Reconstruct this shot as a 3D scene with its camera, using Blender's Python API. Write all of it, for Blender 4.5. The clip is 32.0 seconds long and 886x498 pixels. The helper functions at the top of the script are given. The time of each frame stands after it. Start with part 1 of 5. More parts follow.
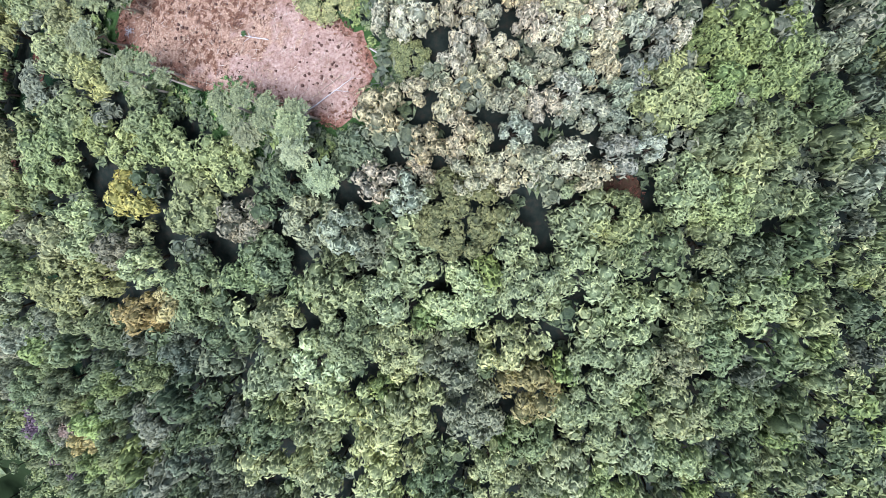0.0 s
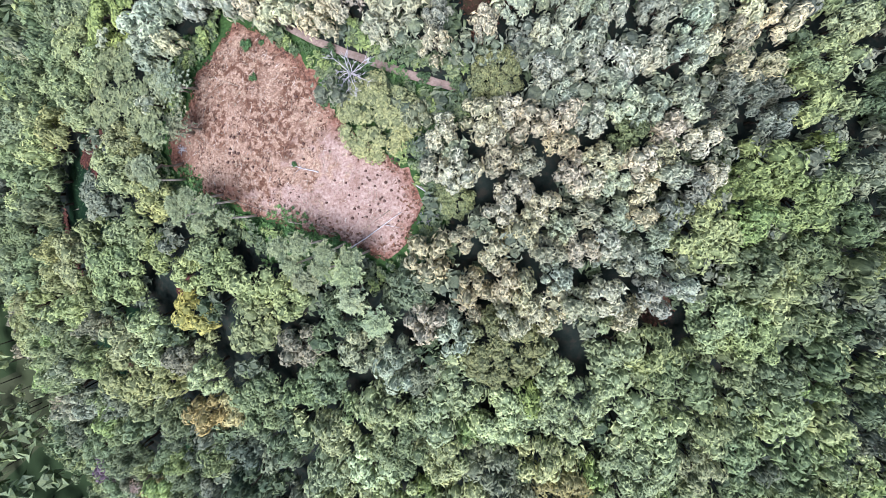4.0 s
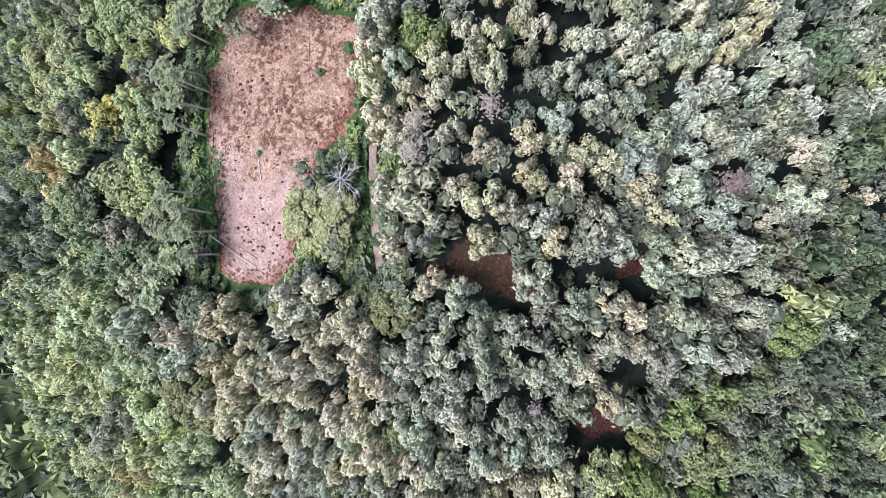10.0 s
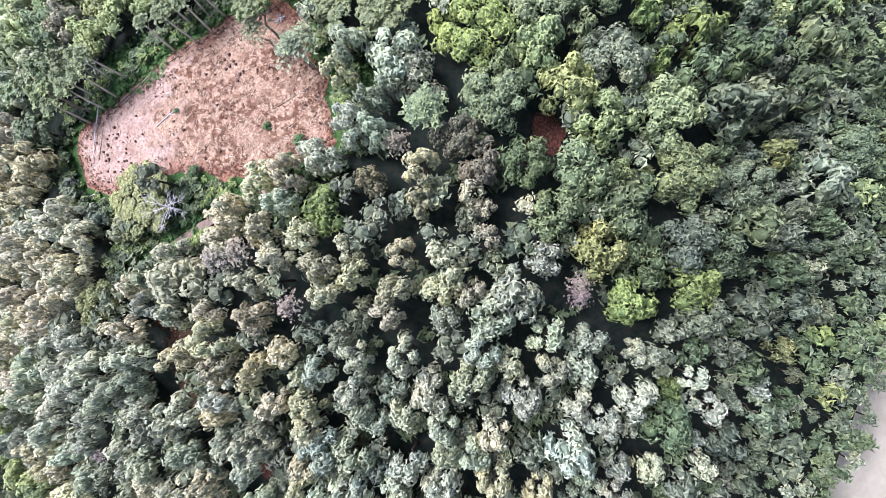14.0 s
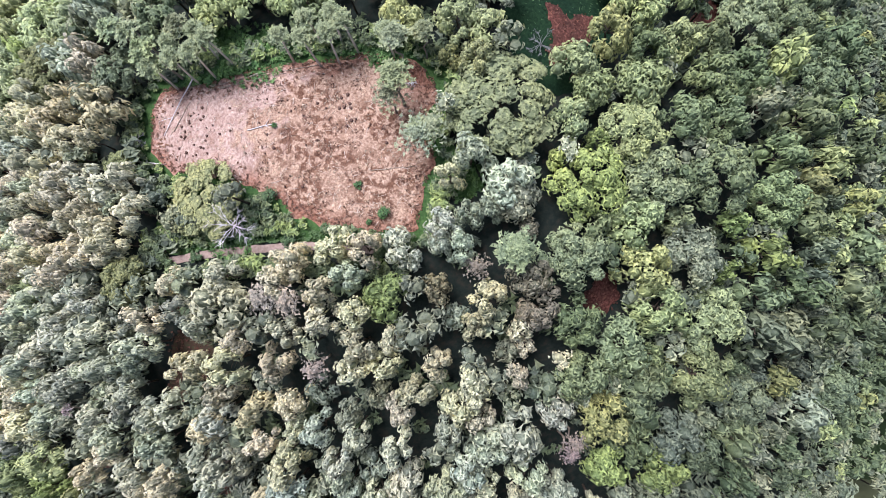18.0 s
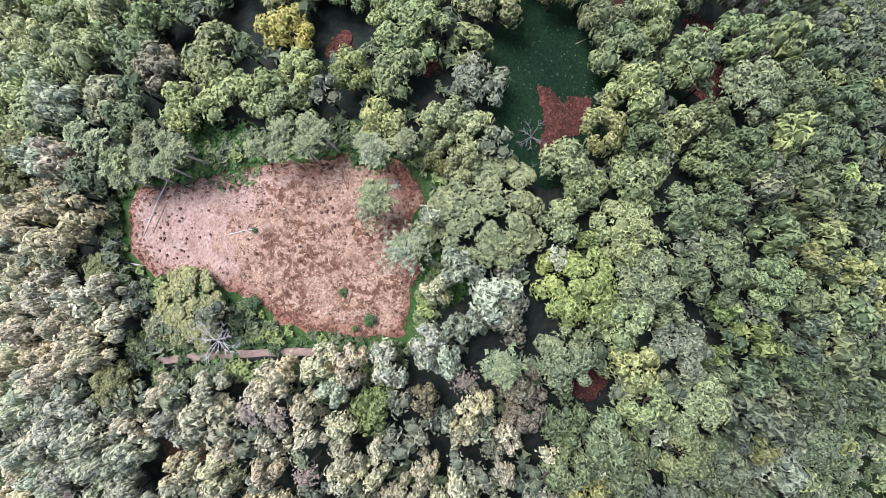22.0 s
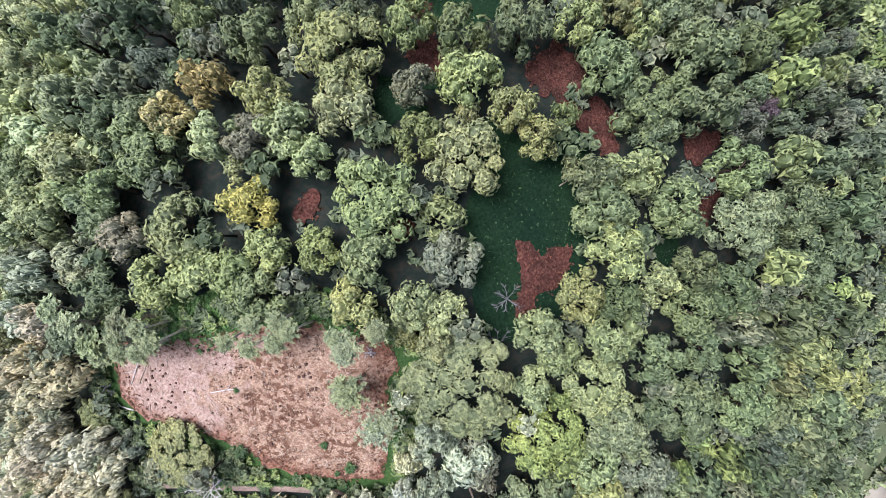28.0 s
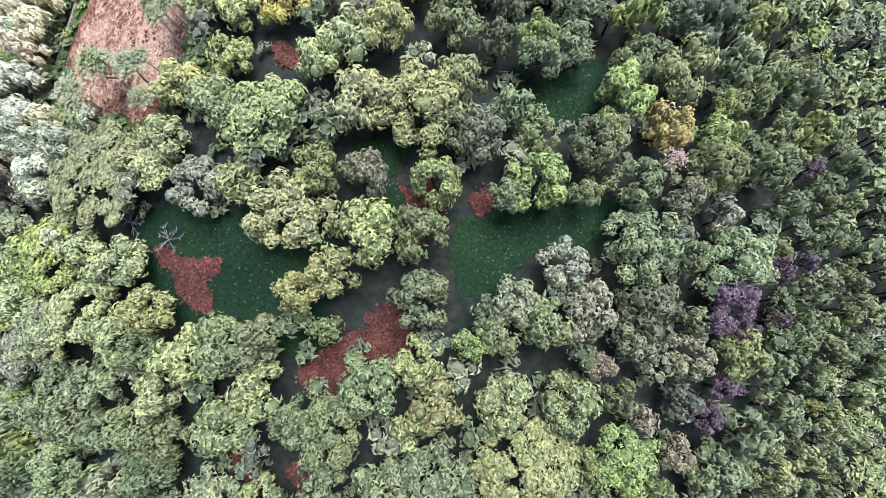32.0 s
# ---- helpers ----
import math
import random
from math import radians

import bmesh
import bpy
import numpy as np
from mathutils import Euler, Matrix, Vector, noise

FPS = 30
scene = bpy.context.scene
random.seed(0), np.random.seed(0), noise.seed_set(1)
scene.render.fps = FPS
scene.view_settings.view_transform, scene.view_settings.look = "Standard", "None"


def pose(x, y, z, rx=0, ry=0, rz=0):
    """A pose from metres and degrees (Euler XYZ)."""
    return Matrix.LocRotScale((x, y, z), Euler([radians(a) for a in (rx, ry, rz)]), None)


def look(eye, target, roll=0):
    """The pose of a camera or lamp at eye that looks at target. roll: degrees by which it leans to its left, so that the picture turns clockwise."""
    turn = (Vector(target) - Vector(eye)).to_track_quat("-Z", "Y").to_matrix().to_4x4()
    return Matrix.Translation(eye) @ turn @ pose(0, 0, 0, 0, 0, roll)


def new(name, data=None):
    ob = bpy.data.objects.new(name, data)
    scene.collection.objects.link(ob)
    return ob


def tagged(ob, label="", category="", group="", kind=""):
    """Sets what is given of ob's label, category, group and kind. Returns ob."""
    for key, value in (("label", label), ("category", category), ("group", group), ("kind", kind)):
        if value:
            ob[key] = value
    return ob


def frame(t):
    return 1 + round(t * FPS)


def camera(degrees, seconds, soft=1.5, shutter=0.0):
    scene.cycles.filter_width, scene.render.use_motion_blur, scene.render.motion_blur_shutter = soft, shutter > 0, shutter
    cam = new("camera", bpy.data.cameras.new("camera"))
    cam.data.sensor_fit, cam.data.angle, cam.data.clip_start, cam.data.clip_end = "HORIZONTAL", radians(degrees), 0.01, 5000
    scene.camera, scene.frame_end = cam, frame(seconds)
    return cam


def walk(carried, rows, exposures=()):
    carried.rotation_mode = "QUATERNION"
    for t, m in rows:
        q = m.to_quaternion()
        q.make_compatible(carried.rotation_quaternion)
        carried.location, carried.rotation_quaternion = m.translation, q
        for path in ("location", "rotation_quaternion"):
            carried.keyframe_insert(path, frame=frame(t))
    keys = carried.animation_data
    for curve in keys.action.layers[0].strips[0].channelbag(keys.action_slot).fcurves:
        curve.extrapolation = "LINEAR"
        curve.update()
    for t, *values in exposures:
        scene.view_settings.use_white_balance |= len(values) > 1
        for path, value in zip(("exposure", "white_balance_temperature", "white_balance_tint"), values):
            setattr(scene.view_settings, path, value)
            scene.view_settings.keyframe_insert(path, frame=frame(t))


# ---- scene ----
# ---- camera and its flight ----
cam = camera(82.12, 32.0, 0.7)
PATH = [
    (0.0, pose(22.43, -12.84, 72.46, 0.57, 13.52, 2.27)),
    (0.5, pose(21.09, -8.55, 73.48, -0.23, 13.42, 2.76)),
    (1.0, pose(19.78, -6.43, 74.54, -1.50, 13.43, 1.97)),
    (1.5, pose(20.27, -3.42, 74.83, -2.81, 13.22, 2.09)),
    (2.0, pose(20.35, -0.63, 75.22, -4.04, 13.21, 1.89)),
    (2.5, pose(16.83, 2.27, 76.82, -4.66, 12.99, 0.95)),
    (4.5, pose(19.02, 11.48, 77.38, -4.80, 15.09, 1.98)),
    (5.0, pose(20.39, 11.75, 77.57, -4.39, 14.95, 0.95)),
    (5.5, pose(23.27, 17.19, 76.33, -5.14, 14.81, 3.39)),
    (6.0, pose(24.88, 19.43, 76.14, -4.78, 14.84, 6.79)),
    (6.5, pose(35.06, 30.39, 72.07, -0.97, 16.41, 29.73)),
    (7.0, pose(36.50, 41.54, 70.79, 2.17, 16.95, 48.03)),
    (7.5, pose(31.23, 50.38, 70.75, 5.32, 16.40, 62.92)),
    (8.0, pose(27.00, 55.80, 70.83, 6.25, 15.85, 72.31)),
    (8.5, pose(21.68, 54.38, 72.43, 4.38, 16.08, 69.60)),
    (9.0, pose(17.75, 48.89, 75.10, 2.47, 16.15, 66.18)),
    (9.5, pose(15.34, 50.06, 75.56, 2.28, 16.11, 68.82)),
    (10.0, pose(9.53, 53.13, 75.91, 0.91, 16.21, 69.82)),
    (10.5, pose(6.36, 53.35, 76.63, -0.61, 16.16, 69.31)),
    (11.0, pose(2.27, 52.87, 77.72, -1.92, 16.15, 69.27)),
    (11.5, pose(-1.53, 54.32, 77.81, -3.07, 16.12, 69.15)),
    (12.0, pose(-5.62, 58.59, 77.20, -3.16, 16.44, 71.81)),
    (12.5, pose(-9.65, 75.03, 72.39, 1.60, 17.96, 94.30)),
    (13.0, pose(-22.47, 81.32, 69.86, 5.29, 18.13, 113.09)),
    (13.5, pose(-36.67, 80.18, 69.20, 7.97, 16.98, 127.73)),
    (15.5, pose(-37.11, 64.18, 76.30, 8.45, 8.09, 141.37)),
    (16.0, pose(-42.88, 62.90, 76.33, 9.43, 6.36, 152.59)),
    (16.5, pose(-47.32, 58.40, 76.82, 10.03, 5.08, 161.10)),
    (17.0, pose(-47.09, 57.78, 76.67, 9.54, 5.01, 162.39)),
    (17.5, pose(-44.21, 55.34, 77.16, 8.52, 5.55, 160.84)),
    (18.0, pose(-38.53, 51.48, 77.86, 7.59, 6.23, 156.90)),
    (18.5, pose(-38.37, 48.53, 78.12, 6.66, 6.46, 154.84)),
    (19.0, pose(-43.08, 47.51, 77.80, 5.38, 6.45, 155.02)),
    (19.5, pose(-44.86, 46.26, 77.67, 4.59, 6.37, 156.02)),
    (20.0, pose(-46.51, 43.86, 77.53, 4.63, 6.21, 157.63)),
    (20.5, pose(-47.86, 41.40, 77.65, 4.04, 6.17, 157.59)),
    (21.0, pose(-49.11, 37.87, 77.84, 3.13, 6.16, 157.89)),
    (21.5, pose(-48.80, 35.38, 78.18, 2.27, 6.29, 157.08)),
    (22.0, pose(-49.07, 32.01, 78.38, 1.37, 6.33, 156.44)),
    (22.5, pose(-49.70, 29.23, 78.51, 0.05, 6.51, 154.92)),
    (23.0, pose(-53.46, 24.66, 77.91, -1.52, 6.49, 154.34)),
    (23.5, pose(-56.14, 21.91, 77.64, -2.40, 6.65, 155.60)),
    (24.0, pose(-58.04, 19.85, 77.57, -3.34, 6.88, 156.37)),
    (24.5, pose(-58.85, 17.69, 77.29, -4.38, 6.99, 156.51)),
    (25.0, pose(-61.16, 14.61, 76.83, -5.27, 7.18, 156.38)),
    (25.5, pose(-62.36, 13.42, 76.61, -6.41, 7.15, 155.26)),
    (27.5, pose(-67.15, 1.64, 74.90, -9.66, 7.34, 156.40)),
    (28.0, pose(-68.05, 0.05, 74.63, -10.80, 7.55, 156.26)),
    (28.5, pose(-72.18, -4.15, 72.95, -11.99, 7.72, 156.86)),
    (29.0, pose(-70.69, -9.62, 72.26, -12.71, 7.23, 155.38)),
    (29.5, pose(-79.43, -14.80, 68.74, -12.20, 10.61, 168.73)),
    (30.0, pose(-88.64, -25.30, 64.86, -6.92, 16.26, -164.72)),
    (30.5, pose(-86.62, -32.59, 62.45, -2.00, 18.50, -140.50)),
    (31.0, pose(-82.57, -36.92, 61.73, 5.18, 18.38, -123.19)),
    (31.5, pose(-81.97, -36.21, 62.64, 14.55, 14.53, -101.33)),
    (32.0, pose(-88.22, -30.57, 62.27, 14.46, 14.75, -100.80)),
]
walk(cam, PATH, [(0.0, 1.1, 5820, 14), (5.0, 1.17, 5820, 14), (6.2, 1.16, 5835, 15), (7.5, 1.38, 5850, 17), (10.0, 1.22, 5970, 18), (11.5, 1.23, 5960, 18), (13.0, 1.56, 5950, 18), (16.0, 1.45, 6070, 18), (19.0, 1.22, 6150, 18), (24.0, 1.14, 6150, 17), (28.0, 1.14, 6190, 16), (30.0, 1.4, 6220, 17), (32.0, 1.52, 6150, 18)])

# ---- world, sun ----
SUN_EL, SUN_AZ = 66.0, 165.0
world = bpy.data.worlds.new("sky")
scene.world = world
world.use_nodes = True
wt = world.node_tree
sky = wt.nodes.new("ShaderNodeTexSky")
sky.sky_type = "NISHITA"
sky.sun_disc = False
sky.sun_elevation, sky.sun_rotation = radians(SUN_EL), radians(SUN_AZ)
sky.air_density, sky.dust_density, sky.ozone_density = 1.0, 3.0, 1.0
wt.links.new(sky.outputs[0], wt.nodes["Background"].inputs[0])
wt.nodes["Background"].inputs[1].default_value = 0.062
sun = new("sun", bpy.data.lights.new("sun", "SUN"))
sun.data.energy, sun.data.angle, sun.data.color = 2.8, radians(34), (0.97, 0.98, 1.06)
sun.matrix_world = look((0, 0, 300), (-300 * math.sin(radians(SUN_AZ)) * math.cos(radians(SUN_EL)), -300 * math.cos(radians(SUN_AZ)) * math.cos(radians(SUN_EL)), 300 - 300 * math.sin(radians(SUN_EL))))


# ---- the lie of the land ----
VALLEY = -52.0


def canopy(x, y):
    """Height of the tops of the wood: over the hill, then level over the woods at its foot."""
    h = 15.983 - 0.15879 * x + 0.06111 * y - 0.003606 * x * x - 0.004091 * y * y
    m = max(h, VALLEY + 8)
    return m + 5.0 * math.log(math.exp((h - m) / 5.0) + math.exp((VALLEY + 8 - m) / 5.0))


def ground(x, y):
    """Height of the soil: a wooded hill that runs out into a flat valley; the felled clearing lies on a shoulder near the top."""
    d = math.hypot((x + 24) / 34, (y - 20) / 28)
    low = 5.2 + 3.2 * max(0.0, min(1.0, d - 0.9))
    return canopy(x, y) - low + 0.18 * noise.noise((x * 0.11, y * 0.11, 0.0))


def upright(x, y, share):
    """The way a tree grows: on the slopes it leans out towards the light."""
    ax, ay = share * (x + 35) / 130, share * (y - 28) / 95
    n = math.hypot(ax, ay)
    if n > 0.30:
        ax, ay = ax * 0.30 / n, ay * 0.30 / n
    return Vector((ax, ay, 1)).normalized()


# ---- materials ----
def nodes(name):
    m = bpy.data.materials.new(name)
    m.use_nodes = True
    t = m.node_tree
    return m, t, t.nodes["Principled BSDF"]


def add(t, kind, **values):
    n = t.nodes.new(kind)
    if "attribute_name" in values:
        n.attribute_name = values["attribute_name"]
    if "data_type" in values:
        n.data_type, n.blend_type = values["data_type"], values["blend_type"]
    return n


def ramp(t, source, stops):
    r = add(t, "ShaderNodeValToRGB")
    e = r.color_ramp.elements
    while len(e) < len(stops):
        e.new(0.5)
    for s, (pos, col) in zip(e, stops):
        s.position, s.color = pos, (*col, 1)
    t.links.new(source, r.inputs[0])
    return r.outputs[0]


def noise_tex(t, scale, detail=4.0, rough=0.55):
    c = add(t, "ShaderNodeTexCoord")
    n = add(t, "ShaderNodeTexNoise")
    n.inputs["Scale"].default_value, n.inputs["Detail"].default_value, n.inputs["Roughness"].default_value = scale, detail, rough
    t.links.new(c.outputs["Object"], n.inputs["Vector"])
    return n.outputs["Fac"]


def mix(t, fac, a, b, mode="MIX"):
    n = add(t, "ShaderNodeMix", data_type="RGBA", blend_type=mode)
    for socket, v in ((n.inputs[0], fac), (n.inputs[6], a), (n.inputs[7], b)):
        if hasattr(v, "is_linked"):
            t.links.new(v, socket)
        elif isinstance(v, (int, float)):
            socket.default_value = v
        else:
            socket.default_value = (*v, 1)
    return n.outputs[2]


def bump(t, b, height, strength, distance):
    n = add(t, "ShaderNodeBump")
    n.inputs["Strength"].default_value, n.inputs["Distance"].default_value = strength, distance
    t.links.new(height, n.inputs["Height"])
    t.links.new(n.outputs[0], b.inputs["Normal"])


def leaf_material(name, from_attribute):
    """Foliage: the tree's own colour, varied from leaf clump to leaf clump, darkened on the inner masses to paint crown
    shade, and letting some light through.
    """
    m, t, b = nodes(name)
    if from_attribute:
        col = add(t, "ShaderNodeAttribute", attribute_name="leaf_colour").outputs["Color"]
    else:
        col = add(t, "ShaderNodeObjectInfo").outputs["Color"]
    isl = add(t, "ShaderNodeNewGeometry").outputs["Random Per Island"]
    shade = ramp(t, isl, [(0.0, (0.78, 0.8, 0.8)), (0.5, (1.04, 1.05, 1.03)), (1.0, (1.22, 1.2, 1.13))])
    c = mix(t, 1.0, col, shade, "MULTIPLY")
    tuft_shade = add(t, "ShaderNodeAttribute", attribute_name="tuft_shade").outputs["Fac"]
    # Below 0.14: inner masses painted dark, as shade inside the crown.
    c = mix(t, 1.0, c, ramp(t, tuft_shade, [(0.0, (0.46, 0.5, 0.48)), (0.13, (0.56, 0.6, 0.58)), (0.14, (0.76, 0.79, 0.8)), (0.5, (1.0, 1.0, 1.0)), (1.0, (1.16, 1.14, 1.07))]), "MULTIPLY")
    big = ramp(t, noise_tex(t, 0.5, 2.0), [(0.3, (0.8, 0.85, 0.85)), (0.7, (1.15, 1.1, 0.95))])
    c = mix(t, 1.0, c, big, "MULTIPLY")
    fine = noise_tex(t, 15.0 if not from_attribute else 2.6, 5.0, 0.7)
    c = mix(t, 1.0, c, ramp(t, fine, [(0.34, (0.58, 0.61, 0.63)), (0.5, (1.0, 1.0, 1.0)), (0.66, (1.36, 1.34, 1.28))]), "MULTIPLY")
    t.links.new(c, b.inputs["Base Color"])
    bump(t, b, fine, 0.9, 0.12)
    b.inputs["Roughness"].default_value = 0.6
    b.inputs["Specular IOR Level"].default_value = 0.3
    tr = add(t, "ShaderNodeBsdfTranslucent")
    t.links.new(c, tr.inputs["Color"])
    ms = add(t, "ShaderNodeMixShader")
    ms.inputs[0].default_value = 0.14
    t.links.new(b.outputs[0], ms.inputs[1])
    t.links.new(tr.outputs[0], ms.inputs[2])
    t.links.new(ms.outputs[0], t.nodes["Material Output"].inputs[0])
    return m


def plain(name, stops, scale, rough=0.9, bumps=0.4, distance=0.05, second=None):
    m, t, b = nodes(name)
    n = noise_tex(t, scale, 6.0, 0.65)
    c = ramp(t, n, stops)
    if second:
        s, lo, hi = second
        c = mix(t, 1.0, c, ramp(t, noise_tex(t, s, 3.0), [(0.3, lo), (0.7, hi)]), "MULTIPLY")
    t.links.new(c, b.inputs["Base Color"])
    b.inputs["Roughness"].default_value = rough
    if rough > 0.8:
        b.inputs["Specular IOR Level"].default_value = 0.08
    bump(t, b, n, bumps, distance)
    return m


LEAF = leaf_material("leaves", False)
LEAF_FAR = leaf_material("woodland_leaves", True)
BARK = plain("bark", [(0.3, (0.05, 0.04, 0.03)), (0.7, (0.14, 0.11, 0.085))], 6.0, second=(1.0, (0.7, 0.7, 0.7), (1.2, 1.15, 1.1)))
PINE_BARK = plain("pine_bark", [(0.3, (0.2, 0.16, 0.12)), (0.7, (0.42, 0.36, 0.29))], 5.0, second=(0.8, (0.75, 0.72, 0.7), (1.2, 1.15, 1.1)))
DEAD_WOOD = plain("dead_wood", [(0.3, (0.42, 0.4, 0.39)), (0.7, (0.72, 0.7, 0.69))], 7.0, second=(1.2, (0.75, 0.75, 0.78), (1.15, 1.12, 1.1)))
GREY_WOOD = plain("grey_wood", [(0.3, (0.13, 0.13, 0.13)), (0.7, (0.26, 0.26, 0.26))], 7.0)
STUMP = plain("stump_wood", [(0.3, (0.06, 0.036, 0.03)), (0.7, (0.15, 0.09, 0.07))], 8.0)
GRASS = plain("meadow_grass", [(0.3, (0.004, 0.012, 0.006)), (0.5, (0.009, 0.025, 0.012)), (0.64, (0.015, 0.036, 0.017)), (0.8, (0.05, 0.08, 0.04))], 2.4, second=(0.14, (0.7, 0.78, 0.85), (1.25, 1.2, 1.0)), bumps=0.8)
FERN = plain("dead_bracken", [(0.3, (0.02, 0.008, 0.007)), (0.45, (0.062, 0.026, 0.021)), (0.58, (0.105, 0.048, 0.037)), (0.72, (0.19, 0.105, 0.08))], 2.8, second=(0.4, (0.5, 0.56, 0.56), (1.3, 1.15, 1.1)), bumps=1.0, distance=0.12)
HEATH = plain("heath", [(0.3, (0.02, 0.02, 0.01)), (0.5, (0.06, 0.036, 0.024)), (0.7, (0.05, 0.06, 0.026))], 1.4, second=(0.2, (0.75, 0.8, 0.8), (1.2, 1.1, 1.1)), bumps=0.8)
SCRUB = plain("bramble_floor", [(0.3, (0.02, 0.05, 0.016)), (0.6, (0.055, 0.11, 0.035)), (0.8, (0.1, 0.16, 0.055))], 2.5, second=(0.2, (0.75, 0.8, 0.8), (1.2, 1.1, 1.0)), bumps=0.9)
PATH_SOIL = plain("trodden_path", [(0.3, (0.2, 0.145, 0.115)), (0.7, (0.36, 0.28, 0.23))], 2.5, second=(0.3, (0.8, 0.8, 0.8), (1.15, 1.1, 1.1)))


def clearing_material():
    """Felled ground: pale pinkish dry soil, and drifts of straw broken by red-brown bracken; rusty towards the wood."""
    m, t, b = nodes("felled_ground")
    fine = noise_tex(t, 2.6, 8.0, 0.72)
    soil = ramp(t, fine, [(0.3, (0.13, 0.085, 0.066)), (0.42, (0.3, 0.195, 0.155)), (0.56, (0.41, 0.295, 0.242)), (0.72, (0.54, 0.43, 0.36))])
    straw = ramp(t, noise_tex(t, 3.0, 8.0, 0.78), [(0.32, (0.1, 0.056, 0.038)), (0.43, (0.24, 0.148, 0.104)), (0.55, (0.42, 0.285, 0.2)), (0.68, (0.6, 0.47, 0.36))])
    brown = ramp(t, fine, [(0.34, (0.045, 0.019, 0.012)), (0.5, (0.12, 0.056, 0.034)), (0.68, (0.23, 0.125, 0.08))])
    clots = ramp(t, noise_tex(t, 1.15, 5.0, 0.6), [(0.47, (0, 0, 0)), (0.53, (1, 1, 1))])
    drift = add(t, "ShaderNodeAttribute", attribute_name="drift").outputs["Fac"]
    some = ramp(t, add(t, "ShaderNodeAttribute", attribute_name="brown").outputs["Fac"], [(0.15, (0, 0, 0)), (0.75, (0.9, 0.9, 0.9))])
    drift = ramp(t, drift, [(0.3, (0, 0, 0)), (0.62, (1, 1, 1))])
    c = mix(t, drift, soil, mix(t, mix(t, 1.0, clots, some, "MULTIPLY"), straw, brown))
    c = mix(t, 1.0, c, ramp(t, noise_tex(t, 0.5, 4.0, 0.6), [(0.35, (0.8, 0.75, 0.71)), (0.5, (1.0, 1.0, 1.0)), (0.66, (1.15, 1.17, 1.15))]), "MULTIPLY")
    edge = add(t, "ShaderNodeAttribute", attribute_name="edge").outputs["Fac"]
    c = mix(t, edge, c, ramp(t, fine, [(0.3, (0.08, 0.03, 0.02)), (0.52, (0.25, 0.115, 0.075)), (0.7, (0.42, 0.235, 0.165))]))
    t.links.new(c, b.inputs["Base Color"])
    b.inputs["Roughness"].default_value = 0.95
    b.inputs["Specular IOR Level"].default_value = 0.08
    bump(t, b, fine, 1.0, 0.15)
    return m


CLEARING = clearing_material()


def valley_material():
    """The sheet of ground: leaf litter on the hill, darkened to paint the wood's shade, and farmland beyond its foot.
    """
    m, t, b = nodes("ground")
    n = noise_tex(t, 0.8, 6.0, 0.65)
    # Near-black stops: the deep shade under the trees is put into this colour.
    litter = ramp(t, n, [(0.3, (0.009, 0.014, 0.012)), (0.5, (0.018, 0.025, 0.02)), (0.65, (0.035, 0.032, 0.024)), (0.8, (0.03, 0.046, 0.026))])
    c = add(t, "ShaderNodeTexCoord")
    v = add(t, "ShaderNodeTexVoronoi")
    v.inputs["Scale"].default_value = 0.012
    t.links.new(c.outputs["Object"], v.inputs["Vector"])
    sep = add(t, "ShaderNodeSeparateColor")
    t.links.new(v.outputs["Color"], sep.inputs[0])
    fields = ramp(t, sep.outputs[0], [(0.0, (0.018, 0.032, 0.014)), (0.35, (0.028, 0.045, 0.018)), (0.6, (0.045, 0.06, 0.026)), (1.0, (0.06, 0.065, 0.035))])
    z = add(t, "ShaderNodeSeparateXYZ")
    t.links.new(c.outputs["Object"], z.inputs[0])
    r = add(t, "ShaderNodeMapRange")
    r.inputs["From Min"].default_value, r.inputs["From Max"].default_value = VALLEY + 6, VALLEY + 2
    t.links.new(z.outputs["Z"], r.inputs["Value"])
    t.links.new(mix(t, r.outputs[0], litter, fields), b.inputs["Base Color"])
    b.inputs["Roughness"].default_value = 0.95
    b.inputs["Specular IOR Level"].default_value = 0.08
    bump(t, b, n, 0.4, 0.05)
    return m


# ---- helpers for meshes ----
def mesh_of(name, verts, faces, material, smooth=False):
    me = bpy.data.meshes.new(name)
    me.from_pydata([tuple(v) for v in verts], [], [tuple(f) for f in faces])
    me.materials.append(material)
    if smooth:
        me.polygons.foreach_set("use_smooth", [True] * len(me.polygons))
    me.update()
    return me


def part(name, me, parent, label=""):
    ob = new(name, me)
    ob.parent = parent
    return tagged(ob, label) if label else ob


def limb(points, radii, sides=6):
    """A tapering round limb along points: vertices and faces."""
    vs, fs = [], []
    for i, (p, r) in enumerate(zip(points, radii)):
        d = (Vector(points[min(i + 1, len(points) - 1)]) - Vector(points[max(i - 1, 0)])).normalized()
        a = d.orthogonal().normalized()
        b = d.cross(a)
        for k in range(sides):
            w = 2 * math.pi * k / sides
            vs.append(Vector(p) + r * (math.cos(w) * a + math.sin(w) * b))
    for i in range(len(points) - 1):
        for k in range(sides):
            q = (k + 1) % sides
            fs.append((i * sides + k, i * sides + q, (i + 1) * sides + q, (i + 1) * sides + k))
    fs.append(tuple(range(sides))[::-1])
    fs.append(tuple(range((len(points) - 1) * sides, len(points) * sides)))
    return vs, fs


def join(pieces):
    vs, fs = [], []
    for v, f in pieces:
        o = len(vs)
        vs += list(v)
        fs += [tuple(i + o for i in q) for q in f]
    return vs, fs


def ico(level):
    bm = bmesh.new()
    bmesh.ops.create_icosphere(bm, subdivisions=level, radius=1.0)
    v = np.array([p.co for p in bm.verts])
    f = np.array([[p.index for p in q.verts] for q in bm.faces])
    bm.free()
    return v, f


